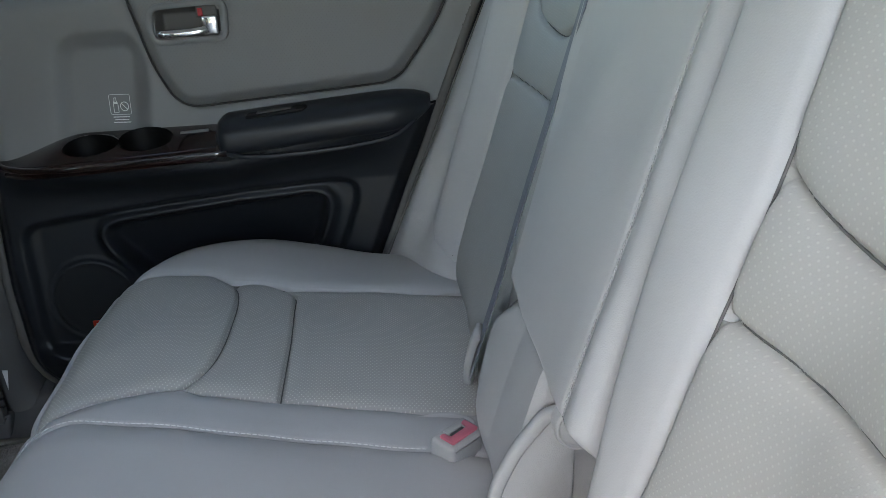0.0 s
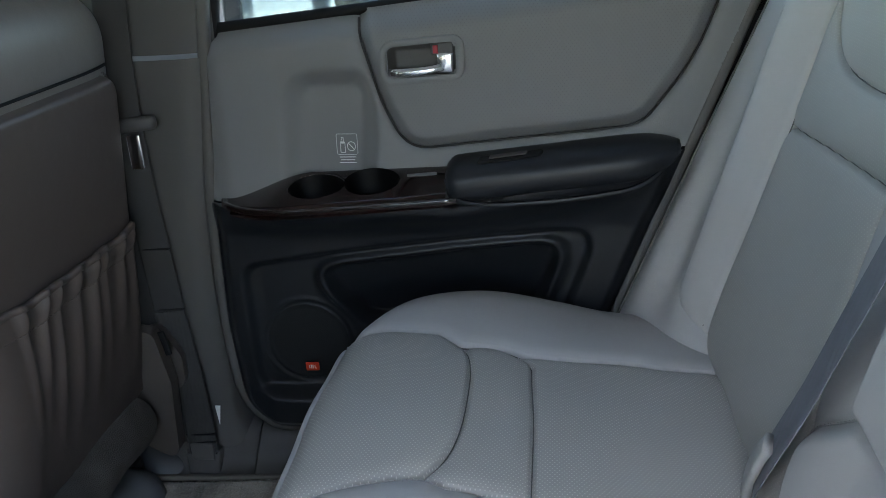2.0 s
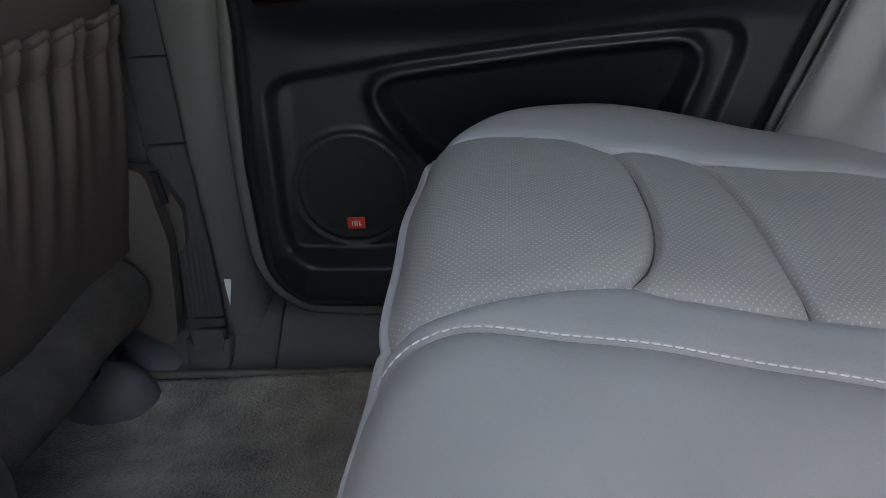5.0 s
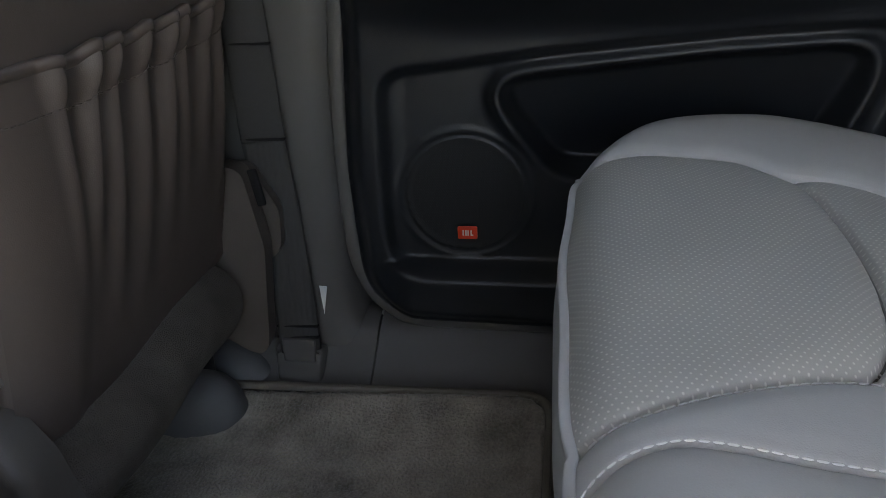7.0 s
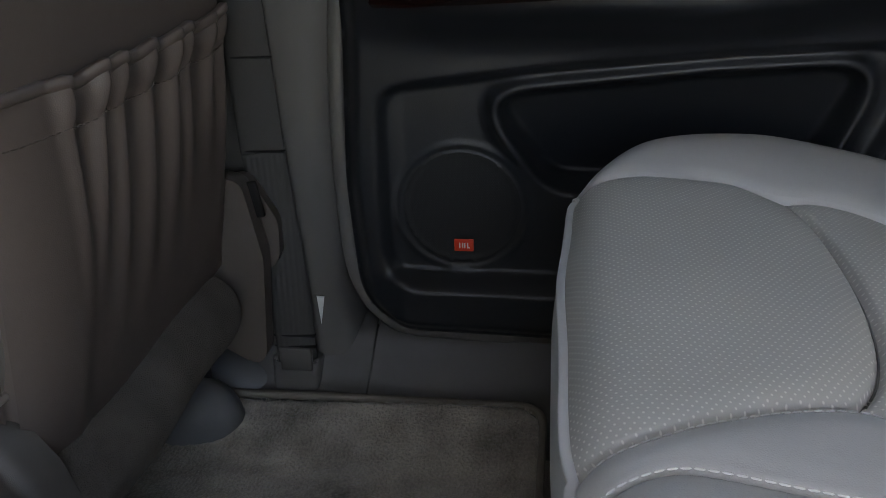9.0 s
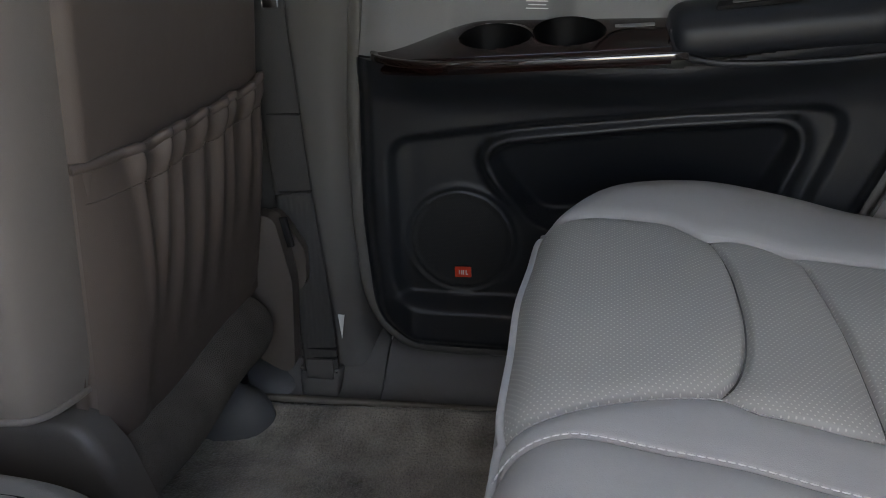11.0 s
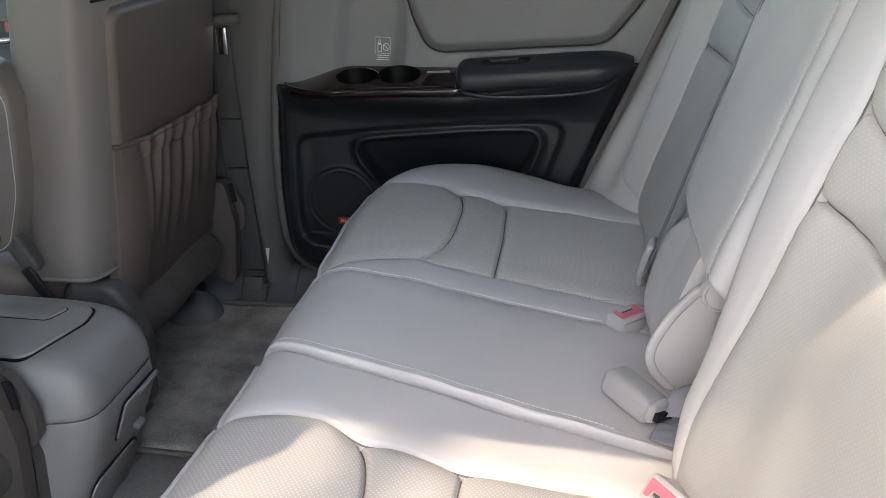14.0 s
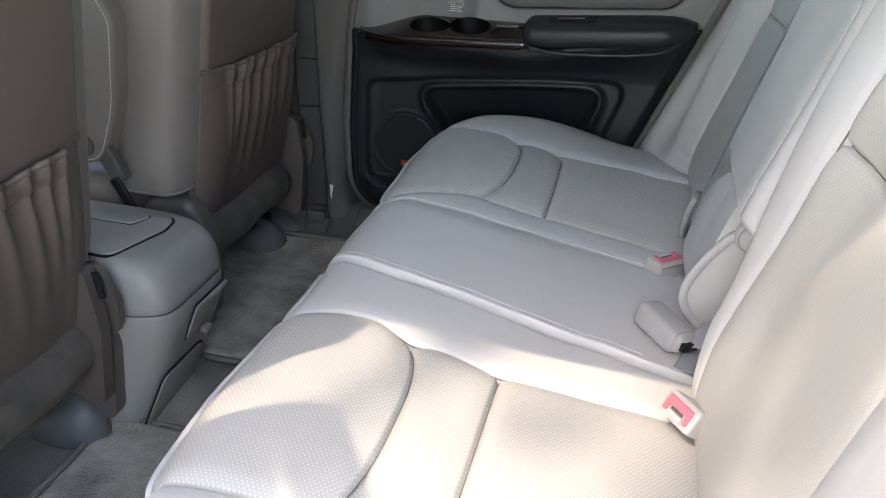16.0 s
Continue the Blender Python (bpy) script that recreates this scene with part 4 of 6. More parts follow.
rear_seat("rear_seat_narrow", lambda u: -y_rim(u), lambda u: y_split(u) - 0.003, -1, "narrow light grey leather rear seat cushion")

# seat backs
BPROF = smooth_path([(0.262, 0.318, 0), (0.229, 0.342, 0), (0.221, 0.375, 0), (0.235, 0.43, 0), (0.262, 0.515, 0), (0.300, 0.64, 0), (0.339, 0.77, 0), (0.372, 0.88, 0), (0.40, 0.945, 0), (0.44, 0.962, 0), (0.475, 0.93, 0), (0.49, 0.85, 0), (0.38, 0.40, 0)], 40)[:, :2]
_barc = np.r_[0, np.cumsum(np.linalg.norm(np.diff(BPROF, axis=0), axis=1))]
_btan = np.gradient(BPROF, axis=0)
_btan /= np.linalg.norm(_btan, axis=1)[:, None]
_top = int(np.argmax(BPROF[:, 1]))
_bz = BPROF[:_top, 1]


def arc_at(z):
    return np.interp(z, _bz, _barc[:_top])


def back_place(w, y, h):
    x, z = np.interp(w, _barc, BPROF[:, 0]), np.interp(w, _barc, BPROF[:, 1])
    tx, tz = np.interp(w, _barc, _btan[:, 0]), np.interp(w, _barc, _btan[:, 1])
    return np.stack([x - tz * h, y, z + tx * h], -1)


def by_inner(w, side=1):
    if side < 0:
        return 0.224 + 0.034 * sstep(w, arc_at(0.42), arc_at(0.70))
    return 0.168 + 0.060 * sstep(w, arc_at(0.40), arc_at(0.64))


def by_outer(w):
    return 0.529 + 0 * w


W_T, W_U = float(arc_at(0.646)), float(arc_at(0.712))


def w_waist(q, side):
    return W_T + 0.06 * (0.37 - q) + (0.012 if side < 0 else 0.0)


def w_you(q):
    e = np.clip(np.abs(q - 0.37) / 0.150, 0, 1)
    return W_U + 0.11 * (1 - (1 - e ** 2.6) ** (1 / 2.6))


W_ARM = float(arc_at(0.522))


def y_arm(w):
    return 0.078 + 0.10 * np.clip(w - W_ARM, 0, 0.4)


def back_relief(w, y, side):
    q = y * side
    yi, yo = by_inner(w, side), by_outer(w)
    mid = (q > yi) & (q < yo)
    fade = sstep(w, 0.02, 0.12)
    h = (0.034 if side > 0 else 0.016) * sstep(q, yo - 0.01, yo + 0.06) * fade - (0.06 if side > 0 else 0.02) * sstep(q, 0.60, 0.70)
    if side > 0:
        h = h + 0.006 * np.sin(np.pi * np.clip((yi - q) / (yi - 0.055), 0, 1)) * fade
    else:
        h = h + (0.022 + 0.016 * sstep(w, arc_at(0.42), arc_at(0.70))) * sstep(yi - q, -0.079, 0.055) * sstep(w, 0.05, 0.16)
    h = h - 0.004 * np.sin(np.pi * np.clip((q - yi) / (yo - yi), 0, 1))
    h = h + 0.0010 * np.sin(19 * w + 13 * q + side) * np.sin(27 * q - 11 * w) + 0.0005 * np.sin(53 * q + 37 * w)
    h = h + groove(q - yo, 0.004) + groove(q - yi, 0.004)
    h = h + np.where(mid, groove(w - w_waist(q, side), 0.005) + groove((w - w_you(q)) / 1.2, 0.005), 0)
    return h, mid


def y_flap(w):
    """The sewn edge of the panel under the armrest, bulging outward below the armrest's corner."""
    d = np.clip(W_ARM - w, 0, 0.2)
    return 0.092 + 0.085 * sstep(d, -0.02, 0.075) - 0.040 * sstep(d, 0.085, 0.17)


def middle_relief(w, y):
    """The folding armrest in the middle of the wide seat back and the plain panel below it."""
    pad = sstep(y_arm(w) - y, -0.003, 0.024) * sstep(w, W_ARM - 0.004, W_ARM + 0.026)
    ha = 0.036 * pad + 0.003 * np.sin(np.pi * np.clip((y_arm(w) - y) / 0.26, 0, 1)) * pad
    ha = ha + groove(y + 0.157, 0.0022) * pad
    g = groove(y - y_arm(w), 0.004) * sstep(w, W_ARM - 0.01, W_ARM) + groove(w - W_ARM, 0.005) * sstep(y_arm(w) - y, -0.01, 0.0)
    low = y - y_flap(w)
    under = (1 - sstep(w, W_ARM - 0.012, W_ARM)) * sstep(w, 0.05, 0.10)
    g = g + groove(low, 0.003) * (w < W_ARM) + 0.012 * sstep(-low, 0.0, 0.035) * under
    shut = 1 - sstep(w, W_ARM - 0.016, W_ARM - 0.004)
    g = g - 0.085 * sstep(-0.026 - y, 0.0, 0.008) * shut
    return np.where(y < 0.150, ha, 0) + np.where(y < 0.23, g, 0)


def seat_back(name, lo, hi, side, label):
    back = thing(name, (0.30, side * 0.35, 0.36), label, "seat back", "rear bench backs")
    keep = Matrix.Translation((-0.30, -side * 0.35, -0.36))
    st = 0.0022
    ws = np.r_[np.arange(0, _barc[_top], st), np.linspace(_barc[_top], _barc[-1], 40)]
    vs = np.linspace(0, 1, int((hi - lo) / st))
    W, V = np.meshgrid(ws, vs, indexing="ij")
    Y = lo + (hi - lo) * V
    h, mid = back_relief(W, Y, side)
    edge = np.minimum(Y - lo, hi - Y)
    r = 0.02
    h = h - r * (1 - np.sqrt(np.clip(1 - (1 - np.clip(edge / r, 0, 1)) ** 2, 0, 1)))
    if side > 0:
        h = h + middle_relief(W, Y)
    P = back_place(W, Y, h)
    P[..., 0] += 0.10 * np.clip(1 - edge / 0.0012, 0, 1) * (W < _barc[_top])
    q, wm = mids(Y) * side, mids(W)
    inside = (q > by_inner(wm, side)) & (q < by_outer(wm)) & (wm < _barc[_top])
    wt = w_waist(q, side)
    low = inside & (wm < wt)
    top = inside & (wm > w_you(q))
    strip = inside & ~low & ~top
    uv = np.stack([Y, W], -1)
    for nm, cells, mt, lb in (("back_cover", ~inside, LEATHER, "smooth grey leather seat back sides"), ("lower_insert", low, BACK_PUNCHED, "punched leather lower insert"),
                              ("waist_insert", strip, BACK_PUNCHED, "punched leather waist strip"), ("upper_insert", top, BACK_PUNCHED, "punched leather upper insert")):
        ob = sheet(nm, P, mt, back, lb, cells=cells, uv=uv, flip=True)
        held(ob, keep)

    def line(yy, ww, lift=0.0016):
        hh, _ = back_relief(ww, yy, side)
        if side > 0:
            hh = hh + middle_relief(ww, yy)
        return back_place(ww, yy, hh + lift)

    # shade of the back's sewn grooves, drawn as thin dark tubes
    def groove_shade(yy, ww):
        held(tube("seam", line(yy, ww, 0.0007), 0.0007, SEAM_SHADE, back), keep)

    ww = np.linspace(arc_at(0.40), arc_at(0.90), 200)
    groove_shade(side * by_outer(ww), ww)
    groove_shade(side * by_inner(ww, side), ww)
    qq = np.linspace(float(by_inner(np.array(W_T), side)) + 0.004, float(by_outer(np.array(W_T))) - 0.004, 120)
    groove_shade(side * qq, w_waist(qq, side))
    groove_shade(side * qq, w_you(qq))
    if side > 0:
        ww = np.linspace(W_ARM + 0.01, arc_at(0.93), 200)
        rows = [line(np.full(200, -0.160), ww)]
        ww = np.linspace(arc_at(0.40), W_ARM, 60)
        rows.append(line(y_flap(ww) - 0.004, ww))
        for rw in rows:
            s = stitches("stitching", rw, back, mat=GREY_THREAD)
            held(s, keep)
    return back


seat_back("seat_back_wide", -0.187, 0.600, 1, "wide light grey leather rear seat back with folding armrest")
seat_back("seat_back_narrow", -0.725, -0.193, -1, "narrow light grey leather rear seat back")


def side_bolster(s, name):
    """The fixed padded corner between the seat back and the door opening, sweeping forward towards the door."""
    zs = np.linspace(0.29, 1.0, 110)
    a = np.linspace(0, 1, 56)
    P = np.zeros((110, 60, 3))
    for i, z in enumerate(zs):
        back = 0.216 + 0.305 * (z - 0.36) + 0.010
        door = 0.120 + 0.425 * (z - 0.33) + 0.012
        yi = np.interp(z, [0.29, 0.36, 0.40, 0.47, 0.56, 0.72, 1.0], [0.49, 0.510, 0.556, 0.590, 0.598, 0.606, 0.61])
        swell = 0.014 * np.sin(np.pi * a) ** 0.7
        fold = 0.0085 * np.sin(9.5 * a + 7 * (z - 0.4)) * np.sin(np.pi * a) * bump(z - 0.44, 0.10)
        x = back + (door - back) * a ** 0.85 - swell - fold
        P[i, :56, 0], P[i, :56, 1] = x, s * (yi + (0.700 - yi) * a)
        P[i, 56:, 0], P[i, 56:, 1] = x[-1] + np.array([0.003, 0.008, 0.02, 0.06]), s * np.array([0.7035, 0.705, 0.706, 0.706])
        P[i, :, 2] = z
    b = tagged(sheet(name, P, LEATHER, flip=s > 0), "fixed grey leather side bolster beside the seat back", "side bolster", "side bolsters")
    tube("edge_piping", P[:, 55] + np.array([-0.001, -s * 0.001, 0]), 0.0028, SEAL, b, "brown grey edge piping")
    # dark tube painting the shaded slit between bolster and seat back
    row = P[14:52, 1] + np.array([-0.006, 0, 0])
    tube("joint_shade", row, 0.0026, SEAM_SHADE, b, "dark line for the shade in the joint")


side_bolster(1, "side_bolster")
side_bolster(-1, "side_bolster")


# ---------------------------------------------------------------- rear belts and buckles
def far_belt():
    b = thing("rear_seat_belt", (0.215, 0.2, 0.37), "blue grey rear seat belt lying against the seat back", "seat belt")
    keep = Matrix.Translation((-0.215, -0.2, -0.37))
    path = smooth_path([(0.216, 0.214, 0.388), (0.226, 0.190, 0.44), (0.238, 0.163, 0.50), (0.252, 0.138, 0.57), (0.270, 0.113, 0.65), (0.296, 0.094, 0.75), (0.322, 0.080, 0.85), (0.355, 0.070, 0.97), (0.38, 0.065, 1.10)], 14)
    v, f = ribbon(path, 0.046, 0.0022, (0.16, 0.98, 0.0))
    held(link_mesh("webbing", v, f, BELT_GREY, b, "blue grey webbing"), keep)
    loop = smooth_path([(0.214, 0.236, 0.350), (0.213, 0.230, 0.366), (0.213, 0.220, 0.388), (0.216, 0.206, 0.416), (0.221, 0.196, 0.436)], 8)
    v, f = ribbon(loop, 0.030, 0.010, (0.25, 0.95, 0.1), taper=np.interp(np.linspace(0, 1, len(loop)), [0, 0.2, 0.7, 1], [0.5, 0.9, 1.0, 0.75]))
    held(link_mesh("belt_anchor", v, f, PLASTIC_PALE, b, "pale plastic belt anchor"), keep)
    held(part("anchor_plate", box((0.010, 0.016, 0.034), (0.214, 0.238, 0.344), 0.0015, turn=(0, 12, 0)), LEAF_SPRING, b, "dark steel anchor plate"), keep)


far_belt()


def buckle(name, at, turn, label, size=1.0):
    """A belt buckle: grey housing with a red press button and a dark slot."""
    b = thing(name, at, label, "belt buckle", "rear belt buckles")
    m = pose(0, 0, 0, *turn) @ Matrix.Scale(size, 4)

    def add(nm, bm, mt, parent, lb=""):
        bmesh.ops.transform(bm, matrix=m, verts=bm.verts)
        return part(nm, bm, mt, parent, lb)

    body = slab(rounded([(-0.030, -0.0235, 0.005), (0.050, -0.018, 0.010), (0.050, 0.018, 0.010), (-0.030, 0.0235, 0.005)], 0.006, 5), pose(0, 0, -0.013), 0.0265, 0.006, 4)
    hs = add("housing", body, PLASTIC_PALE, b, "pale grey buckle housing")
    cee = rounded([(-0.0178, -0.0088), (-0.0125, -0.0088), (-0.0110, -0.0006), (0.0110, -0.0006), (0.0125, -0.0088), (0.0178, -0.0088), (0.0178, 0.0082), (-0.0178, 0.0082)], 0.0020, 4)
    add("press_button", slab(cee, Matrix(((0, 0, -1, -0.029), (1, 0, 0, 0), (0, 1, 0, 0.0005), (0, 0, 0, 1))), 0.0035, 0.0012), RED, b, "red press button")
    add("slot", box((0.003, 0.017, 0.0028), (-0.0300, 0, -0.0022), 0.0006), PLASTIC, b, "grey tongue slot")
    add("slot_plate", box((0.004, 0.020, 0.0070), (-0.0296, 0, -0.0075), 0.0010), PLASTIC_PALE, b, "pale slot lip")
    return b


buckle("belt_buckle", (0.188, 0.100, 0.350), (0, 96, -46), "pale grey belt buckle with red button standing in the seat", 1.02)
buckle("belt_buckle", (0.224, -0.258, 0.376), (0, 34, 36), "pale grey belt buckle with red button beside the middle seat")


def buckle_well(name, c, rx, ry):
    a = np.linspace(0, 2 * np.pi, 41)
    rows = []
    for k, dz in ((1.12, -0.006), (1.06, 0.003), (0.96, 0.0048), (0.88, 0.0034), (0.5, 0.003), (0.01, 0.003)):
        rows.append(np.stack([c[0] + k * rx * np.cos(a), c[1] + k * ry * np.sin(a), c[2] + dz - 0.06 * k * rx * np.cos(a)], -1))
    tagged(sheet(name, np.array(rows), LEATHER, flip=True), "sewn leather well round the belt buckle", "buckle well", "buckle wells")


buckle_well("buckle_well", (0.178, 0.146, 0.357), 0.032, 0.021)
buckle_well("buckle_well", (0.190, -0.165, 0.350), 0.055, 0.058)


def middle_buckle():
    b = thing("middle_belt_stalk", (0.190, -0.108, 0.363), "grey plastic middle belt buckle lying on the seat", "belt buckle")
    part("housing", box((0.068, 0.036, 0.031), (-0.002, 0.017, 0.018), 0.009, 5, turn=(-8, 8, -48)), BUCKLE_GREY, b, "grey buckle housing")
    part("collar", box((0.012, 0.030, 0.025), (0.022, -0.010, 0.017), 0.006, 4, turn=(-8, 8, -48)), BUCKLE_GREY, b, "rounded lower end of the housing")
    part("slot", box((0.006, 0.024, 0.010), (0.027, -0.016, 0.015), 0.001, turn=(-8, 8, -48)), RUBBER, b, "dark slot")
    tip = smooth_path([(0.022, -0.014, 0.014), (0.034, -0.012, 0.022), (0.046, -0.010, 0.027), (0.062, -0.006, 0.027)], 8)
    v, f = ribbon(tip, 0.044, 0.0024, (0.10, -0.72, -0.60), taper=np.interp(np.linspace(0, 1, len(tip)), [0, 0.6, 1], [0.10, 0.75, 1.0]))
    link_mesh("webbing", v, f, BELT_GREY, b, "folded blue grey webbing")
    v, f = ribbon(smooth_path([(0.018, -0.026, 0.004), (0.040, -0.034, 0.004), (0.066, -0.030, 0.006)], 8), 0.030, 0.0024, (0.3, 0.9, 0.2))
    link_mesh("webbing", v, f, BELT_GREY, b, "folded blue grey webbing")


middle_buckle()


def hinge_cover():
    """The upright side flap under the armrest with its thick sewn rim, and the round pivot cap above it."""
    h = thing("armrest_hinge_cover", (0.23, -0.03, 0.36), "pale grey leaf-shaped side flap below the folded armrest", "hinge cover")
    o = rounded([(0.0, -0.006, 0.02), (-0.020, 0.018, 0.03), (-0.024, 0.045, 0.05), (-0.006, 0.088, 0.04), (0.020, 0.122, 0.006), (0.044, 0.122, 0.006), (0.040, 0.0, 0.02)], 0.02, 7)
    m = Matrix(((1, 0, 0, 0), (0, 0, -1, 0), (0, 1, 0, 0), (0, 0, 0, 1)))
    part("flap", slab(o, m, 0.006, 0.002), LEATHER, h, "grey flap face")
    rim = smooth_path([(0.004, -0.005, -0.004), (-0.018, -0.005, 0.020), (-0.022, -0.005, 0.046), (-0.006, -0.005, 0.084), (0.012, -0.006, 0.110), (0.020, -0.008, 0.120), (0.028, -0.014, 0.126)], 8)
    tube("flap_rim", rim, 0.0052, LEATHER, h, "thick pale sewn rim")
    a = np.linspace(0, 2 * np.pi, 41)
    rows = [np.stack([0.034 + k * 0.018 * np.cos(a), -0.044 - 0.7 * dy + 0 * a, 0.140 + k * 0.018 * np.sin(a)], -1) for k, dy in ((1.0, 0.0), (1.0, 0.020), (0.93, 0.024), (0.84, 0.024), (0.80, 0.020), (0.74, 0.021), (0.01, 0.024))]
    sheet("pivot_cap", np.array(rows), LEATHER, h, "round pivot cap", flip=True)


hinge_cover()

# ---------------------------------------------------------------- front seats
def front_seat(name, yc, inboard, x_off, label, covers=(-1, 1)):
    """A front seat seen from behind: shell, padded panel, gathered pocket, valance, recliner covers, cushion, armrest."""
    s = thing(name, (-0.70 + x_off, yc, FLOOR_Z), label, "car seat", "front seats")
    keep = Matrix.Translation((0.70, -yc, -FLOOR_Z))
    xr = lambda z: -0.575 + 0.10 * (z - 0.5)

    def own(ob):
        return held(ob, keep)

    # padded body, closed plan sections
    zs = np.r_[np.linspace(0.300, 0.335, 8), np.linspace(0.345, 0.74, 60), np.linspace(0.745, 0.83, 24)]
    ang = np.linspace(0, 2 * np.pi, 141)[:-1]
    c, q = np.cos(ang), np.sin(ang)
    P = np.zeros((len(zs), 140, 3))
    for i, z in enumerate(zs):
        w = 0.236 - 0.004 * sstep(z, 0.5, 0.8)
        k = 1.0
        if z > 0.745:
            k = max(1e-3, 1 - ((z - 0.745) / 0.0855) ** 2.2) ** 0.45
        if z < 0.335:
            k = 0.90 + 0.10 * ((z - 0.300) / 0.035) ** 0.5
        d = 0.068
        P[i, :, 0] = xr(z) - d + np.sign(c) * np.abs(c) ** 0.42 * d * k
        P[i, :, 1] = yc + np.sign(q) * np.abs(q) ** 0.36 * w * (0.55 + 0.45 * k)
        P[i, :, 2] = z
        side = np.abs(q) > 0.3
    v = P.reshape(-1, 3)
    n = len(zs)
    idx = np.arange(n * 140).reshape(n, 140)
    f = np.stack([idx[:-1], np.roll(idx, -1, 1)[:-1], np.roll(idx, -1, 1)[1:], idx[1:]], -1).reshape(-1, 4).tolist() + [idx[0][::-1].tolist(), idx[-1].tolist()]
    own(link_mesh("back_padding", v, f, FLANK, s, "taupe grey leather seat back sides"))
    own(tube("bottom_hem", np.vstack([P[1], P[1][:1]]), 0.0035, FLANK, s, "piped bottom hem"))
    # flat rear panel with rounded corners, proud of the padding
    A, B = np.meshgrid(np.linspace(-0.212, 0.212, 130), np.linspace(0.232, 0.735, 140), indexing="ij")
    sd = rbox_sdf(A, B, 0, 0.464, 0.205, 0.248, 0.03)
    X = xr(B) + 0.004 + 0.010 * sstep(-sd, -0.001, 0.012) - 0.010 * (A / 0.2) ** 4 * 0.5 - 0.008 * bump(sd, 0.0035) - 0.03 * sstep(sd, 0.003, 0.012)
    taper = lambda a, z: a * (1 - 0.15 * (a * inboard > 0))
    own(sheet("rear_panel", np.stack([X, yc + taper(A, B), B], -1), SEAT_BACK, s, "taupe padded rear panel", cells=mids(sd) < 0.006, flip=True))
    # crease across the top cover
    own(tube("top_seam", np.stack([xr(0.722) + 0.006 - 0.012 * (np.linspace(-1, 1, 40)) ** 4, yc + np.linspace(-0.2, 0.2, 40), np.full(40, 0.722)], -1), 0.0018, RUBBER, s))
    # gathered pocket
    A, T = np.meshgrid(np.linspace(-0.205, 0.205, 260), np.linspace(0, 1, 90), indexing="ij")
    rng = np.random.RandomState(7)
    fold = np.zeros_like(A)
    hem = np.zeros_like(A)
    flat = sstep(A * inboard * -1 + 0.205, 0.055, 0.085)
    for k in range(8):
        a0 = -0.125 + 0.042 * k + rng.uniform(-0.011, 0.011)
        lean = rng.uniform(-0.05, 0.012)
        wd = rng.uniform(0.010, 0.020)
        reach = rng.uniform(0.45, 1.0)
        fold += rng.uniform(0.6, 1.2) * bump(A * -inboard - a0 - lean * (1 - T), wd * (0.7 + 0.7 * (1 - T))) * sstep(T, 1 - reach, 0.95)
        hem += rng.uniform(0.5, 1.0) * bump(A * -inboard - a0, 0.010)
    top = 0.500 + 0.009 * hem * flat - 0.004 * flat + 0.004 * (A * inboard) / 0.2
    Zp = 0.236 + (top - 0.236) * T
    rise = 0.016 * np.sin(np.pi * np.clip(T * 0.92 + 0.04, 0, 1)) ** 0.8
    side = 1 - (np.abs(A) / 0.206) ** 10
    X = xr(Zp) + 0.008 + side * (0.007 + rise + flat * 0.0115 * fold - 0.004 * flat * (1 - bump(T - 1, 0.10)))
    X = X + 0.005 * sstep(T, 0.89, 0.91) * flat * bump(T - 0.96, 0.06) - 0.006 * (A / 0.2) ** 4
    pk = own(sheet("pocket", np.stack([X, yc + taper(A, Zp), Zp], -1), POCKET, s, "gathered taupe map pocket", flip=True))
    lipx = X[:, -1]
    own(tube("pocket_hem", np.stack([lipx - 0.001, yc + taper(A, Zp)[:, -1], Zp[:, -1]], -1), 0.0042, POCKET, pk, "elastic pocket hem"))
    row = np.stack([X[:, 79] + 0.0006, yc + taper(A, Zp)[:, 79], Zp[:, 79]], -1)
    own(stitches("stitching", row[(A[:, 0] * -inboard) > -0.2][:], pk, step=0.006, mat=POCKET))
    # carpeted valance roll below the back
    yy = np.linspace(-0.195, 0.175, 40)
    t = np.linspace(0, 2 * np.pi, 33)[:-1]
    P = np.zeros((40, 32, 3))
    for i, y in enumerate(yy):
        e = (1 - (abs(y + 0.01) / 0.1852) ** 12)
        r = 0.046 * max(e, 0.02) ** 0.4
        P[i, :, 0] = -0.608 + r * 1.05 * np.cos(t)
        P[i, :, 1] = yc - inboard * y
        P[i, :, 2] = 0.198 + r * np.sin(t) + 0.004 * np.sin(y * 30)
    v = P.reshape(-1, 3)
    idx = np.arange(40 * 32).reshape(40, 32)
    f = np.stack([idx[:-1], idx[1:], np.roll(idx, -1, 1)[1:], np.roll(idx, -1, 1)[:-1]], -1).reshape(-1, 4).tolist() + [idx[0].tolist(), idx[-1][::-1].tolist()]
    own(link_mesh("valance", v, f, VALANCE, s, "carpeted valance roll under the back"))
    # recliner covers at both lower corners
    for sd in covers:
        gap = 0.212 if sd != inboard else 0.160
        o = rounded([(-0.70, 0.19, 0.03), (-0.555, 0.10, 0.02), (-0.545, 0.24, 0.06), (-0.560, 0.325, 0.02), (-0.585, 0.330, 0.01), (-0.70, 0.30, 0.03)], 0.02, 7)
        m = Matrix(((1, 0, 0, 0), (0, 0, 1, yc + sd * gap - (0.03 if sd > 0 else 0.0)), (0, 1, 0, 0), (0, 0, 0, 1)))
        cv = own(part("recliner_cover", slab(o, m, 0.03 if sd > 0 else 0.03, 0.008, 3), TAUPE_PLASTIC, s, "taupe plastic recliner cover"))
        own(part("cover_slot", box((0.012, 0.006, 0.040), (-0.553, yc + sd * (gap - 0.012), 0.300), 0.002, turn=(0, -10, 0)), RUBBER, cv, "dark gap"))
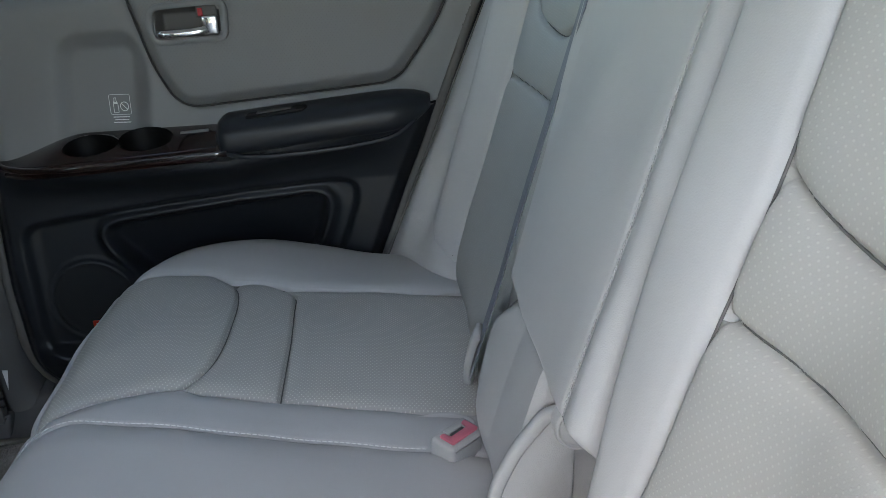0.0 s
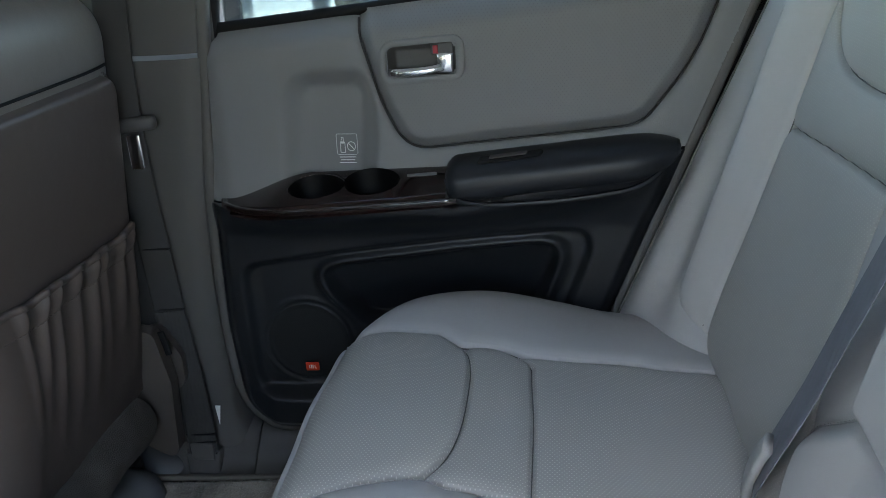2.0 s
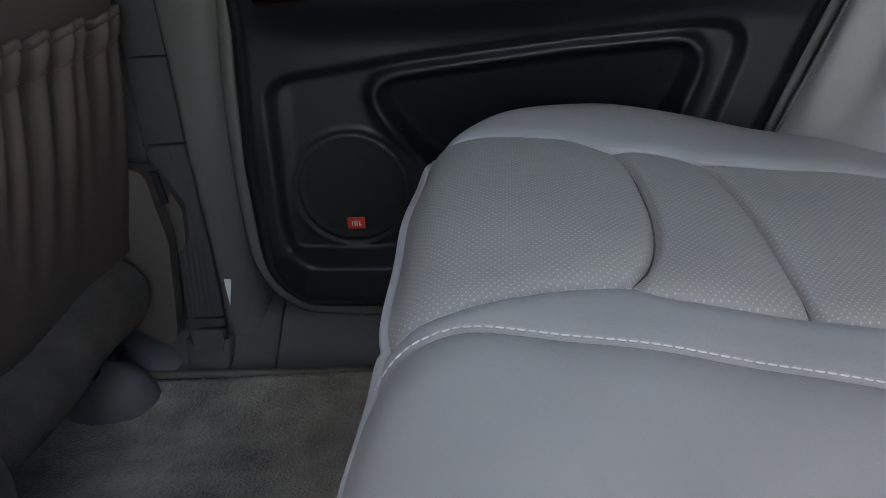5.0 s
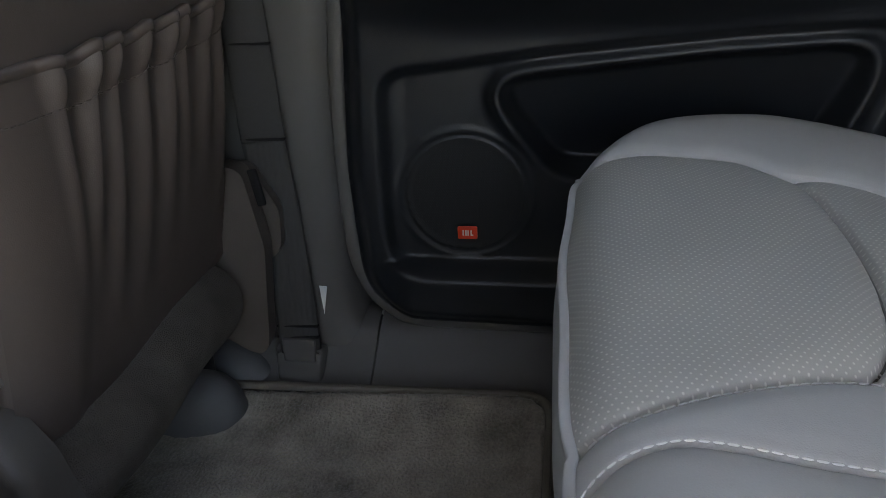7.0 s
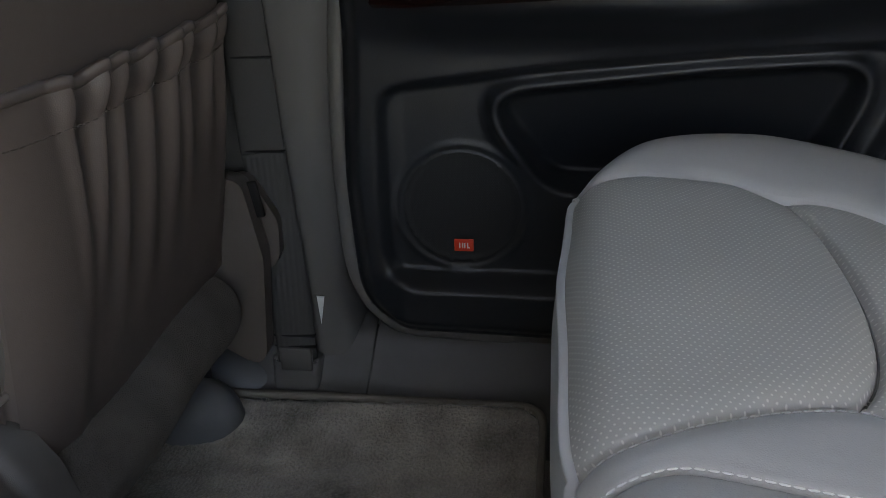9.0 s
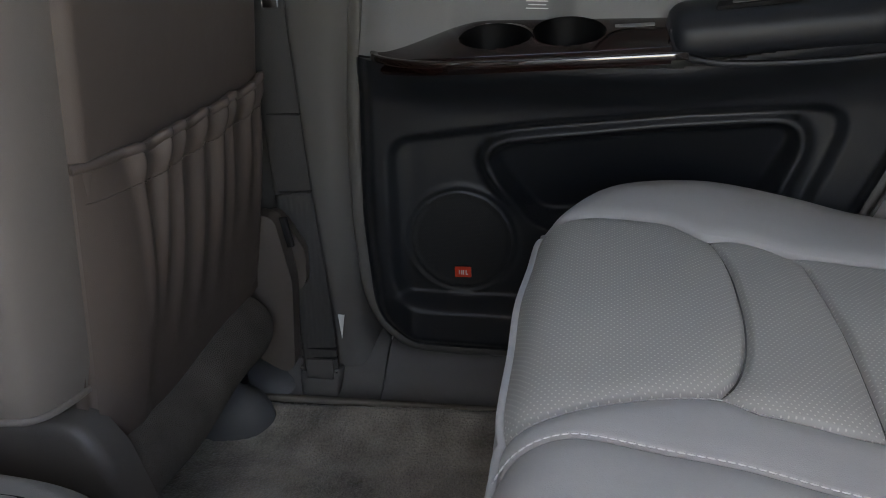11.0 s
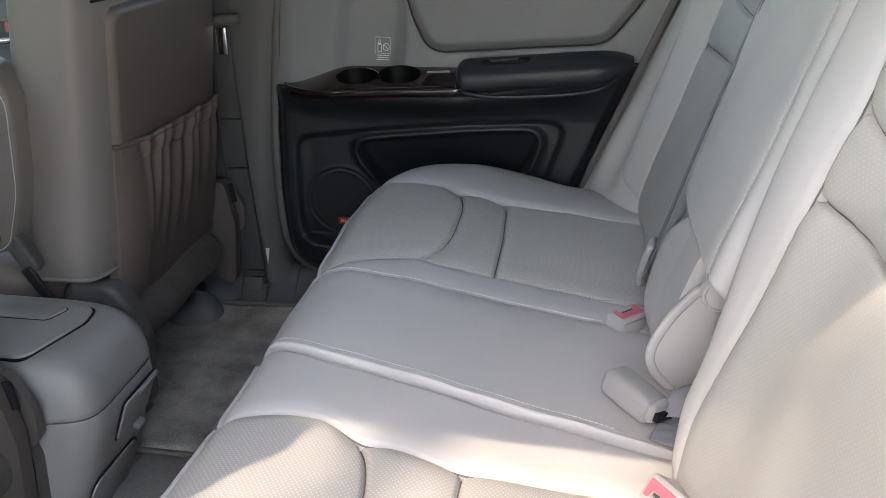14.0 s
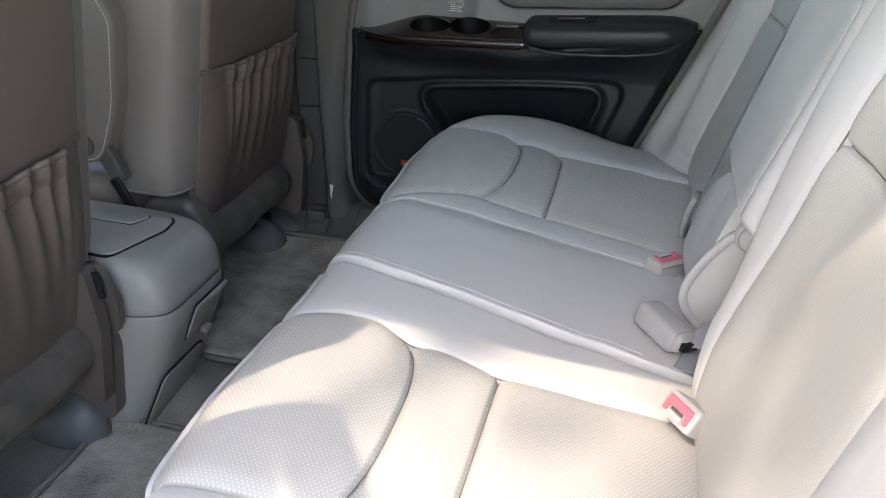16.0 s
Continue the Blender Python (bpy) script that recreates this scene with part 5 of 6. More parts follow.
        own(part("cover_shield", slab(rounded([(-0.60, 0.20, 0.03), (-0.538, 0.215, 0.03), (-0.536, 0.27, 0.03), (-0.566, 0.325, 0.02), (-0.61, 0.31, 0.02)], 0.02, 6),
                                      Matrix(((1, 0, 0, 0), (0, 0, sd, yc + sd * (gap + 0.002)), (0, 1, 0, 0), (0, 0, 0, 1))), 0.018, 0.006, 3), TAUPE_PLASTIC, cv, "outer recliner shield"))
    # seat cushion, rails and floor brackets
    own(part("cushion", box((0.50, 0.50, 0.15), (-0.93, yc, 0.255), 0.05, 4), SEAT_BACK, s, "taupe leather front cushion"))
    for sd in (-1, 1):
        rl = own(part("rail", box((0.46, 0.035, 0.05), (-0.86, yc + sd * 0.19, 0.075), 0.008), LEAF_SPRING, s, "dark steel seat rail"))
        a, e = np.meshgrid(np.linspace(0, 2 * np.pi, 41), np.linspace(0, np.pi / 2, 13), indexing="ij")
        ce, se = np.cos(e) ** 0.7, np.sin(e) ** 0.8
        dome = np.stack([-0.650 + 0.068 * np.cos(a) * ce, yc + sd * 0.168 + 0.040 * np.sin(a) * ce, FLOOR_Z + (0.060 + 0.015 * np.cos(a)) * se], -1)
        own(sheet("rail_foot", dome, RAIL_GREY, rl, "grey moulded rail end cover", flip=True))
        own(part("leg_strap", box((0.012, 0.03, 0.10), (-0.690, yc + sd * 0.20, 0.130), 0.003, turn=(0, 24, 0)), LEAF_SPRING, s, "dark steel bracket"))
    # plastic shield on the inboard side, down to the floor
    o = rounded([(-0.80, 0.06), (-0.80, 0.225, 0.03), (-0.725, 0.245, 0.04), (-0.665, 0.288, 0.03), (-0.600, 0.290, 0.04), (-0.574, 0.250, 0.04), (-0.556, 0.185, 0.06), (-0.566, 0.06)], 0.02, 7)
    own(part("side_shield", slab(o, Matrix(((1, 0, 0, 0), (0, 0, inboard, yc - inboard * 0.010 + inboard * 0.178), (0, 1, 0, 0), (0, 0, 0, 1))), 0.038, 0.014, 4), TAUPE_PALE, s, "pale taupe plastic seat side shield"))
    # headrest on two posts
    hr = own(part("headrest", box((0.10, 0.26, 0.17), (xr(0.95) - 0.07, yc, 0.965), 0.042, 5), FLANK, s, "taupe grey leather headrest"))
    for sd in (-1, 1):
        own(tube("headrest_post", [(xr(0.8) - 0.068, yc + sd * 0.06, 0.81), (xr(0.85) - 0.068, yc + sd * 0.06, 0.86), (xr(0.9) - 0.068, yc + sd * 0.06, 0.90)], 0.006, CHROME, hr))
    # folded-up inboard armrest
    o = rounded([(-0.770, 0.352, 0.035), (-0.705, 0.368, 0.04), (-0.672, 0.46, 0.2), (-0.660, 0.60, 0.05), (-0.690, 0.652, 0.03), (-0.755, 0.64, 0.03), (-0.788, 0.50, 0.2)], 0.03, 8)
    ya = yc + inboard * 0.222
    m = Matrix(((1, 0, 0, 0), (0, 0, inboard, ya), (0, 1, 0, 0), (0, 0, 0, 1)))
    am = own(part("armrest", slab(o, m, 0.052, 0.010, 4), FLANK, s, "taupe grey leather armrest folded upright"))
    own(part("pivot_cap", slab([(0.018 * math.cos(g * math.pi / 12), 0.018 * math.sin(g * math.pi / 12)) for g in range(24)], m @ pose(-0.735, 0.392, 0.051), 0.004, 0.0015), PLASTIC, am, "round armrest pivot cap"))
    rim = np.array([(-0.722 + (p[0] + 0.722) * 0.90, ya + inboard * 0.0525, 0.50 + (p[1] - 0.50) * 0.95) for p in o])
    own(stitches("stitching", np.vstack([rim, rim[:1]]), am, step=0.0065))
    return s


front_seat("passenger_seat", 0.457, -1, 0.0, "taupe leather front seat with gathered rear pocket and folded armrest", covers=(1,))
front_seat("driver_seat", -0.227, 1, 0.0, "taupe leather front seat with gathered rear pocket beside the open door")

# ---------------------------------------------------------------- centre console
def console():
    k = thing("centre_console", (-0.78, 0.072, FLOOR_Z), "grey plastic centre console with rear hatches", "console")
    keep = Matrix.Translation((0.78, -0.072, -FLOOR_Z))
    yc = 0.072

    def own(ob):
        return held(ob, keep)

    rear = lambda z: -0.562 + 0.075 * np.clip(z / 0.20, 0, 1) ** 0.8
    ang = np.linspace(0, 2 * np.pi, 121)[:-1]
    c, q = np.cos(ang), np.sin(ang)

    def ring(z, grow=1.0, zz=None):
        hx = (rear(z) + 1.15) / 2
        cx = rear(z) - hx
        p = np.stack([cx + np.sign(c) * np.abs(c) ** 0.28 * (hx - 0.10 * (1 - grow)), yc + np.sign(q) * np.abs(q) ** 0.30 * 0.112 * (0.35 + 0.65 * grow), np.full(120, z)], -1)
        return p

    def closed(rows, cap):
        P = np.array(rows)
        n = len(rows)
        idx = np.arange(n * 120).reshape(n, 120)
        f = np.stack([idx[:-1], np.roll(idx, -1, 1)[:-1], np.roll(idx, -1, 1)[1:], idx[1:]], -1).reshape(-1, 4).tolist()
        return P.reshape(-1, 3), f + ([idx[-1].tolist()] if cap else [])

    v, f = closed([ring(z) for z in np.linspace(0.0, 0.226, 26)] + [ring(0.2285, 0.992)], False)
    own(link_mesh("lower_body", v, f, CONSOLE, k, "grey console body"))
    rows = [ring(0.2300, 0.992), ring(0.2308, 0.999)]
    for t in np.linspace(0.05, 1, 16):
        p = ring(0.2315, 1.0)
        g = math.cos(t * math.pi / 2)
        p[:, 2] = 0.2315 + 0.078 * math.sin(t * math.pi / 2) ** 0.9
        p[:, 0] = -0.82 + (p[:, 0] + 0.82) * (0.80 + 0.20 * g ** 0.8)
        p[:, 1] = yc + (p[:, 1] - yc) * (0.72 + 0.28 * g ** 0.8)
        rows.append(p)
    v, f = closed(rows, True)
    own(link_mesh("upper_body", v, f, CONSOLE, k, "grey console upper shell"))
    own(part("lid_gap", slab(rounded([(-1.0, yc - 0.088), (-0.573, yc - 0.088, 0.02), (-0.545, yc + 0.02, 0.05), (-0.552, yc + 0.065, 0.02), (-1.0, yc + 0.078)], 0.012, 6), pose(0, 0, 0.3066), 0.004, 0.0), RUBBER, k, "dark joint round the lid"))
    own(part("strip_gap", slab(rounded([(-0.98, yc + 0.0105), (-0.5985, yc + 0.0105, 0.01), (-0.5835, yc + 0.0515, 0.01), (-0.98, yc + 0.0615)], 0.008, 5), pose(0, 0, 0.3145), 0.0008, 0.0), RUBBER, k, "dark joint"))
    own(part("lid", slab(rounded([(-1.0, yc - 0.085), (-0.575, yc - 0.085, 0.02), (-0.548, yc + 0.02, 0.05), (-0.555, yc + 0.062, 0.02), (-1.0, yc + 0.075)], 0.012, 6), pose(0, 0, 0.3075), 0.007, 0.003), CONSOLE, k, "flat console lid"))
    own(part("lid_front", slab(rounded([(-0.98, yc + 0.012), (-0.60, yc + 0.012, 0.01), (-0.585, yc + 0.05, 0.01), (-0.98, yc + 0.06)], 0.008, 5), pose(0, 0, 0.3150), 0.003, 0.0015), CONSOLE, k, "raised lid strip"))
    up = Vector((0.075, 0, 0.20)).normalized()
    out = Vector((0.20, 0, -0.075)).normalized()

    def rear_m(y, z):
        return Matrix(((0, up.x, out.x, float(rear(z))), (1, up.y, out.y, y), (0, up.z, out.z, z), (0, 0, 0, 1)))

    own(part("upper_hatch_gap", slab(rounded([(-0.055, -0.035), (0.043, -0.035), (0.043, 0.037), (-0.055, 0.037)], 0.007, 5), rear_m(0.093, 0.186), 0.0025, 0.0), RUBBER, k, "dark gap round the hatch"))
    own(part("lower_hatch_gap", slab(rounded([(-0.103, -0.058, 0.013), (0.047, -0.055, 0.013), (0.045, 0.049, 0.03), (-0.089, 0.053, 0.02)], 0.01, 6), rear_m(0.076, 0.070), 0.002, 0.0), RUBBER, k, "dark gap round the hatch"))
    v1 = own(part("upper_hatch", slab(rounded([(-0.052, -0.032), (0.040, -0.032), (0.040, 0.034), (-0.052, 0.034)], 0.006, 5), rear_m(0.093, 0.186), 0.0055, 0.0025), CONSOLE, k, "rear hatch with pull lip"))
    own(part("pull_lip", box((0.010, 0.060, 0.010), (-0.478, 0.108, 0.212), 0.004, turn=(0, 20, 0)), CONSOLE, v1, "pull lip"))
    v2 = own(part("lower_hatch", slab(rounded([(-0.100, -0.055, 0.012), (0.044, -0.052, 0.012), (0.042, 0.046, 0.03), (-0.086, 0.050, 0.02)], 0.01, 6), rear_m(0.076, 0.070), 0.0045, 0.002), CONSOLE, k, "lower rear hatch"))
    own(part("latch", box((0.012, 0.022, 0.010), (-0.502, 0.110, 0.137), 0.003, turn=(0, 20, 0)), CONSOLE, v2, "small latch"))
    own(part("base_lip", box((0.05, 0.17, 0.016), (-0.575, 0.09, FLOOR_Z + 0.006), 0.005), CONSOLE, k, "console base lip"))


console()


def front_buckle():
    b = thing("front_belt_buckle", (-0.70, 0.20, 0.33), "grey front seat belt buckle on a stalk", "belt buckle")
    part("housing", box((0.030, 0.022, 0.075), (0.0, 0, 0.035), 0.006, turn=(8, -24, 0)), PLASTIC, b, "grey buckle housing")
    part("stalk", box((0.018, 0.008, 0.12), (0.03, 0, -0.045), 0.003, turn=(8, -24, 0)), LEAF_SPRING, b, "steel stalk")


front_buckle()


# ---------------------------------------------------------------- front belt at the pillar
def pillar_belt():
    b = thing("front_seat_belt", (-0.535, 0.70, 0.03), "dark grey front seat belt hanging at the pillar", "seat belt")
    keep = Matrix.Translation((0.535, -0.70, -0.03))

    def own(ob):
        return held(ob, keep)

    low = smooth_path([(-0.534, 0.684, 0.088), (-0.538, 0.688, 0.18), (-0.546, 0.690, 0.28), (-0.551, 0.689, 0.340)], 12)
    v, f = ribbon(low, 0.047, 0.006, (1, 0.12, 0))
    own(link_mesh("lower_webbing", v, f, BELT_DARK, b, "ribbed dark webbing sleeve"))
    up = smooth_path([(-0.551, 0.690, 0.335), (-0.556, 0.690, 0.44), (-0.562, 0.690, 0.56), (-0.563, 0.694, 0.70), (-0.548, 0.70, 0.90), (-0.528, 0.705, 1.08)], 12)
    v, f = ribbon(up, 0.047, 0.003, (1, 0.15, 0))
    own(link_mesh("upper_webbing", v, f, BELT_PLAIN, b, "dark webbing"))
    for z, x, y in ((0.342, -0.551, 0.690), (0.441, -0.556, 0.690), (0.122, -0.535, 0.685), (0.108, -0.535, 0.685)):
        own(part("fold_seam", box((0.048, 0.008, 0.0022), (x, y, z), 0.0008), RUBBER, b, "sewn fold"))
    own(part("anchor_cover", slab(rounded([(-0.027, 0.0, 0.012), (0.024, 0.0, 0.012), (0.029, 0.070, 0.004), (-0.030, 0.070, 0.004)], 0.008, 5), Matrix(((1, 0, 0, -0.536), (0, 0.2, -0.98, 0.688), (0, 0.98, 0.2, 0.020), (0, 0, 0, 1))), 0.020, 0.006, 3), PLASTIC, b, "grey anchor cover"))
    own(part("anchor_tongue", box((0.038, 0.008, 0.03), (-0.535, 0.682, 0.092), 0.002), PLASTIC, b, "grey anchor tongue"))
    t = own(part("latch_tongue", box((0.060, 0.016, 0.020), (-0.545, 0.684, 0.632), 0.006, turn=(0, -5, 0)), PLASTIC, b, "grey latch tongue handle"))
    own(part("tongue_plate", box((0.020, 0.003, 0.05), (-0.552, 0.682, 0.592), 0.002), CHROME, t, "chrome tongue plate"))
    own(part("care_tag", slab([(-0.0045, 0.018), (0.0045, 0.018), (0.001, -0.018)], facing_in(0.700) @ pose(-0.5065, 0.148, 0, 0, 0, -4), 0.0012, 0.0), WHITE_MARK, b, "small white sewn tag"))


pillar_belt()


def pillar_boot():
    """The moulded wedge where the pillar trim runs out onto the floor."""
    a, e = np.meshgrid(np.linspace(0, 2 * np.pi, 41), np.linspace(0, np.pi / 2, 13), indexing="ij")
    ce, se = np.cos(e) ** 0.8, np.sin(e) ** 0.9
    P = np.stack([-0.625 + 0.085 * np.cos(a) * ce, 0.705 + 0.048 * np.sin(a) * ce, FLOOR_Z - 0.005 + 0.070 * se * (1 - 0.25 * np.cos(a) * ce)], -1)
    tagged(sheet("trim_foot", P, RAIL_GREY, flip=True), "grey moulded trim foot on the floor", "trim", kind="structure")


pillar_boot()


# ---------------------------------------------------------------- floor mats
def swell(x, y):
    """The mat's gentle waves, rising where it laps on to the foot of the sill."""
    return 0.006 * np.sin(x * 9 + 1) * np.sin(y * 7) + 0.024 * sstep(np.abs(y), 0.56, 0.65)


def floor_mat(name, x0, x1, y0, y1, label):
    nx, ny = int((x1 - x0) / 0.006), int((y1 - y0) / 0.006)
    X, Y = np.meshgrid(np.linspace(x0, x1, nx), np.linspace(y0, y1, ny), indexing="ij")
    e = rbox_sdf(X, Y, (x0 + x1) / 2, (y0 + y1) / 2, (x1 - x0) / 2, (y1 - y0) / 2, 0.035)
    rng = np.random.RandomState(3)
    Z = FLOOR_Z + 0.012 * sstep(-e, 0, 0.008) + 0.003 * bump(e + 0.014, 0.007) - 0.002 * bump(e + 0.026, 0.004) + rng.normal(0, 0.0007, X.shape)
    Z = Z + swell(X, Y)
    m = tagged(sheet(name, np.stack([X, Y, Z], -1), MAT_PILE, cells=mids(e) < 0), label, "floor mat", "rear floor mats")
    # pile: short leaning tufts
    n = int((x1 - x0) * (y1 - y0) * 190000)
    px, py = rng.uniform(x0, x1, n), rng.uniform(y0, y1, n)
    ok = rbox_sdf(px, py, (x0 + x1) / 2, (y0 + y1) / 2, (x1 - x0) / 2, (y1 - y0) / 2, 0.035) < -0.003
    px, py = px[ok], py[ok]
    pz = FLOOR_Z + 0.010 + swell(px, py)
    g = rng.uniform(0, 2 * np.pi, len(px))
    long = rng.uniform(0.0018, 0.0036, len(px))
    lean = np.stack([np.cos(g), np.sin(g)], -1) * (long * rng.uniform(0.2, 0.9, len(px)))[:, None]
    a = np.stack([px + 0.0009 * np.sin(g), py - 0.0009 * np.cos(g), pz], -1)
    b = np.stack([px - 0.0009 * np.sin(g), py + 0.0009 * np.cos(g), pz], -1)
    c = np.stack([px + lean[:, 0], py + lean[:, 1], pz + long], -1)
    V = np.stack([a, b, c], 1).reshape(-1, 3)
    F = np.arange(len(V)).reshape(-1, 3)
    pile = link_mesh("nap", V, F, MAT_PILE, m, smooth=False)
    pile["kind"] = "stuff"
    # bound edge
    loop = rounded([(x0, y0), (x1, y0), (x1, y1), (x0, y1)], 0.035, 8)
    far = [(p[0], p[1], FLOOR_Z + 0.010 + float(swell(p[0], p[1]))) for p in loop]
    tube("binding", np.array(far + far[:1]), 0.0042, BINDING, m, "sewn edge binding")
    return m


floor_mat("floor_mat", -0.80, -0.247, 0.186, 0.660, "brown grey carpet floor mat behind the front seat")
floor_mat("floor_mat", -0.605, -0.247, -0.60, -0.014, "brown grey carpet floor mat by the open door")


# ---------------------------------------------------------------- far front door
def front_door():
    d = thing("door_2", (-1.0, 0.74, 0.12), "closed front car door with pale grey trim", "car door", kind="structure")
    keep = Matrix.Translation((1.0, -0.74, -0.12))
    X, Z = relief(-1.75, -0.66, 0.10, 0.77, 0.012)
    y = 0.735 + 0.02 * sstep(Z, 0.70, 0.77) - 0.02 * sstep(0.50 - Z, 0, 0.03)
    s = rbox_sdf(X, Z, -1.035, 0.588, 0.048, 0.022, 0.012)
    held(sheet("front_panel", np.stack([X, y, Z], -1), DOOR_GREY, d, "grey front door panel", cells=mids(Z) > 0.49), keep)
    held(sheet("front_lower_panel", np.stack([X, y, Z], -1), DOOR_DARK, d, "charcoal lower front door panel", cells=mids(Z) <= 0.49), keep)
    o = rounded([(-1.088, 0.560, 0.015), (-0.985, 0.562, 0.012), (-0.983, 0.615, 0.012), (-1.086, 0.612, 0.015)], 0.012, 6)
    P = np.array([(p[0], 0.731, p[1]) for p in o] + [(o[0][0], 0.731, o[0][1])])
    v, f = ribbon(P, 0.010, 0.009, (0, 1, 0), closed=True)
    hb = link_mesh("handle_bezel", v, f, DOOR_GREY, d, "grey handle bezel")
    held(hb, keep)
    held(part("handle_bowl", box((0.094, 0.004, 0.044), (-1.035, 0.733, 0.587), 0.001), PLASTIC, hb), keep)
    v, f = ribbon(smooth_path([(-1.08, 0.722, 0.572), (-1.04, 0.716, 0.573), (-1.0, 0.724, 0.577)], 8), 0.011, 0.007, (0, 0.2, 1))
    held(link_mesh("lever", v, f, CHROME, hb, "chrome pull lever"), keep)
    held(part("lock_slide", box((0.028, 0.008, 0.020), (-1.005, 0.727, 0.600), 0.003), RED, hb, "red marked lock slide"), keep)


front_door()


def near_front_door():
    d = thing("door_4", (-1.2, -0.76, 0.1), "closed front car door beside the driver seat", "car door", kind="structure")
    part("inner_panel", box((1.08, 0.05, 0.66), (0.0, 0.0, 0.33), 0.012), DOOR_GREY, d, "grey inner door panel")
    part("outer_skin", box((1.10, 0.03, 0.72), (0.0, -0.045, 0.32), 0.01), PAINT_TAUPE, d, "silver painted door skin")


near_front_door()


# ---------------------------------------------------------------- the open near door, beside the camera
def open_door():
    d = thing("door_3", (-0.47, -0.77, 0.0), "open rear car door with grey inner trim", "car door", kind="structure")
    d.matrix_world = pose(-0.47, -0.77, 0.0, 0, 0, -70)
    o = rounded([(0.0, 0.50, 0.02), (0.01, 0.06, 0.06), (0.50, 0.02, 0.06), (0.68, 0.30, 0.2), (0.78, 0.74, 0.02), (0.0, 0.70, 0.02)], 0.02, 6)
    up = Matrix(((1, 0, 0, 0), (0, 0, -1, 0), (0, 1, 0, 0), (0, 0, 0, 1)))
    part("inner_panel", slab(o, up, 0.05, 0.012, 3), DOOR_GREY, d, "grey inner door panel")
    part("outer_skin", slab(o, Matrix.Translation((0, -0.055, 0)) @ up, 0.06, 0.02, 3), PAINT_TAUPE, d, "silver painted door skin")
    f = tube("window_frame", smooth_path([(0.02, -0.04, 0.70), (0.055, -0.02, 0.90), (0.085, 0.0, 1.04), (0.105, 0.005, 1.10), (0.16, 0.005, 1.125), (0.40, 0.005, 1.15), (0.66, 0.0, 1.12), (0.78, -0.02, 0.98), (0.76, -0.03, 0.76)], 8), 0.022, RUBBER, d, "black window frame")
    g = part("pane", slab(rounded([(0.02, 0.71), (0.76, 0.75), (0.77, 1.0, 0.1), (0.64, 1.13, 0.05), (0.40, 1.15, 0.2), (0.11, 1.115, 0.03), (0.07, 0.98, 0.2)], 0.02, 5), Matrix.Translation((0, -0.03, 0)) @ up, 0.004, 0.0), PRIVACY, f, "tinted side glass")


open_door()


# ---------------------------------------------------------------- parked vehicles beyond the far window
def parked_wagon(name, x0, y0, label, length=4.6):
    """A white parked wagon seen side on: body, glazed openings, pillars, seats behind the glass, wheels."""
    w = thing(name, (x0, y0, -0.46), label, "car", "parked cars")
    body = slab(rounded([(-2.3, 0.25, 0.2), (2.2, 0.25, 0.2), (2.3, 0.75, 0.2), (1.35, 0.93, 0.1), (-2.2, 0.95, 0.1), (-2.35, 0.7, 0.2)], 0.1, 6), Matrix(((1, 0, 0, 0), (0, 0, 1, 0), (0, 1, 0, 0), (0, 0, 0, 1))), 1.7, 0.06, 4)
    part("body", body, BODY_WHITE, w, "white painted car body")
    part("roof", box((3.1, 1.5, 0.06), (-0.65, 0.85, 1.66), 0.025), BODY_WHITE, w, "white car roof")
    for x, t in ((-2.12, 12), (-1.12, 0), (-0.16, 0), (0.92, -32)):
        for y in (0.05, 1.62):
            part("window_post", box((0.10, 0.05, 0.80), (x, y, 1.30), 0.012, turn=(0, t, 0)), DOOR_DARK if abs(t) < 1 else BODY_WHITE, w, "window post")
    for a, b in ((-2.05, -1.17), (-1.07, -0.21), (-0.11, 0.72)):
        g = part("side_glass", box((b - a, 0.006, 0.66), ((a + b) / 2, 0.06, 1.29), 0.0), FAR_GLASS, w, "tinted side glass")
        g.visible_shadow = False
    for x in (-1.55, -0.60, 0.30):
        for y in (0.45, 1.22):
            st = part("seat", box((0.14, 0.46, 0.55), (x, y, 1.06), 0.05, 3, turn=(0, -12, 0)), PLASTIC, w, "grey seat behind the glass")
            part("headrest", box((0.09, 0.26, 0.18), (x - 0.07, y, 1.43), 0.04, 3, turn=(0, -12, 0)), PLASTIC, st, "grey headrest")
    a = np.linspace(0, 2 * np.pi, 37)
    for x in (-1.45, 1.35):
        wh = sheet("wheel", np.array([np.stack([x + r * np.cos(a), dy + 0 * a, 0.33 + r * np.sin(a)], -1) for r, dy in ((0.33, 0.20), (0.33, -0.01), (0.31, -0.03), (0.22, -0.03))]), RUBBER, w, "black tyre")
        sheet("rim", np.array([np.stack([x + r * np.cos(a), dy + 0 * a, 0.33 + r * np.sin(a)], -1) for r, dy in ((0.22, -0.025), (0.20, 0.01), (0.06, 0.0), (0.01, -0.01))]), CHROME, wh, "silver rim")
    part("mirror", box((0.16, 0.14, 0.12), (0.62, -0.10, 1.05), 0.04, 3), BODY_WHITE, w, "white side mirror")
    return w


parked_wagon("parked_car", -1.15, 3.2, "white wagon parked beside the car")
parked_wagon("parked_car", 4.3, 3.6, "white car parked further along the row")


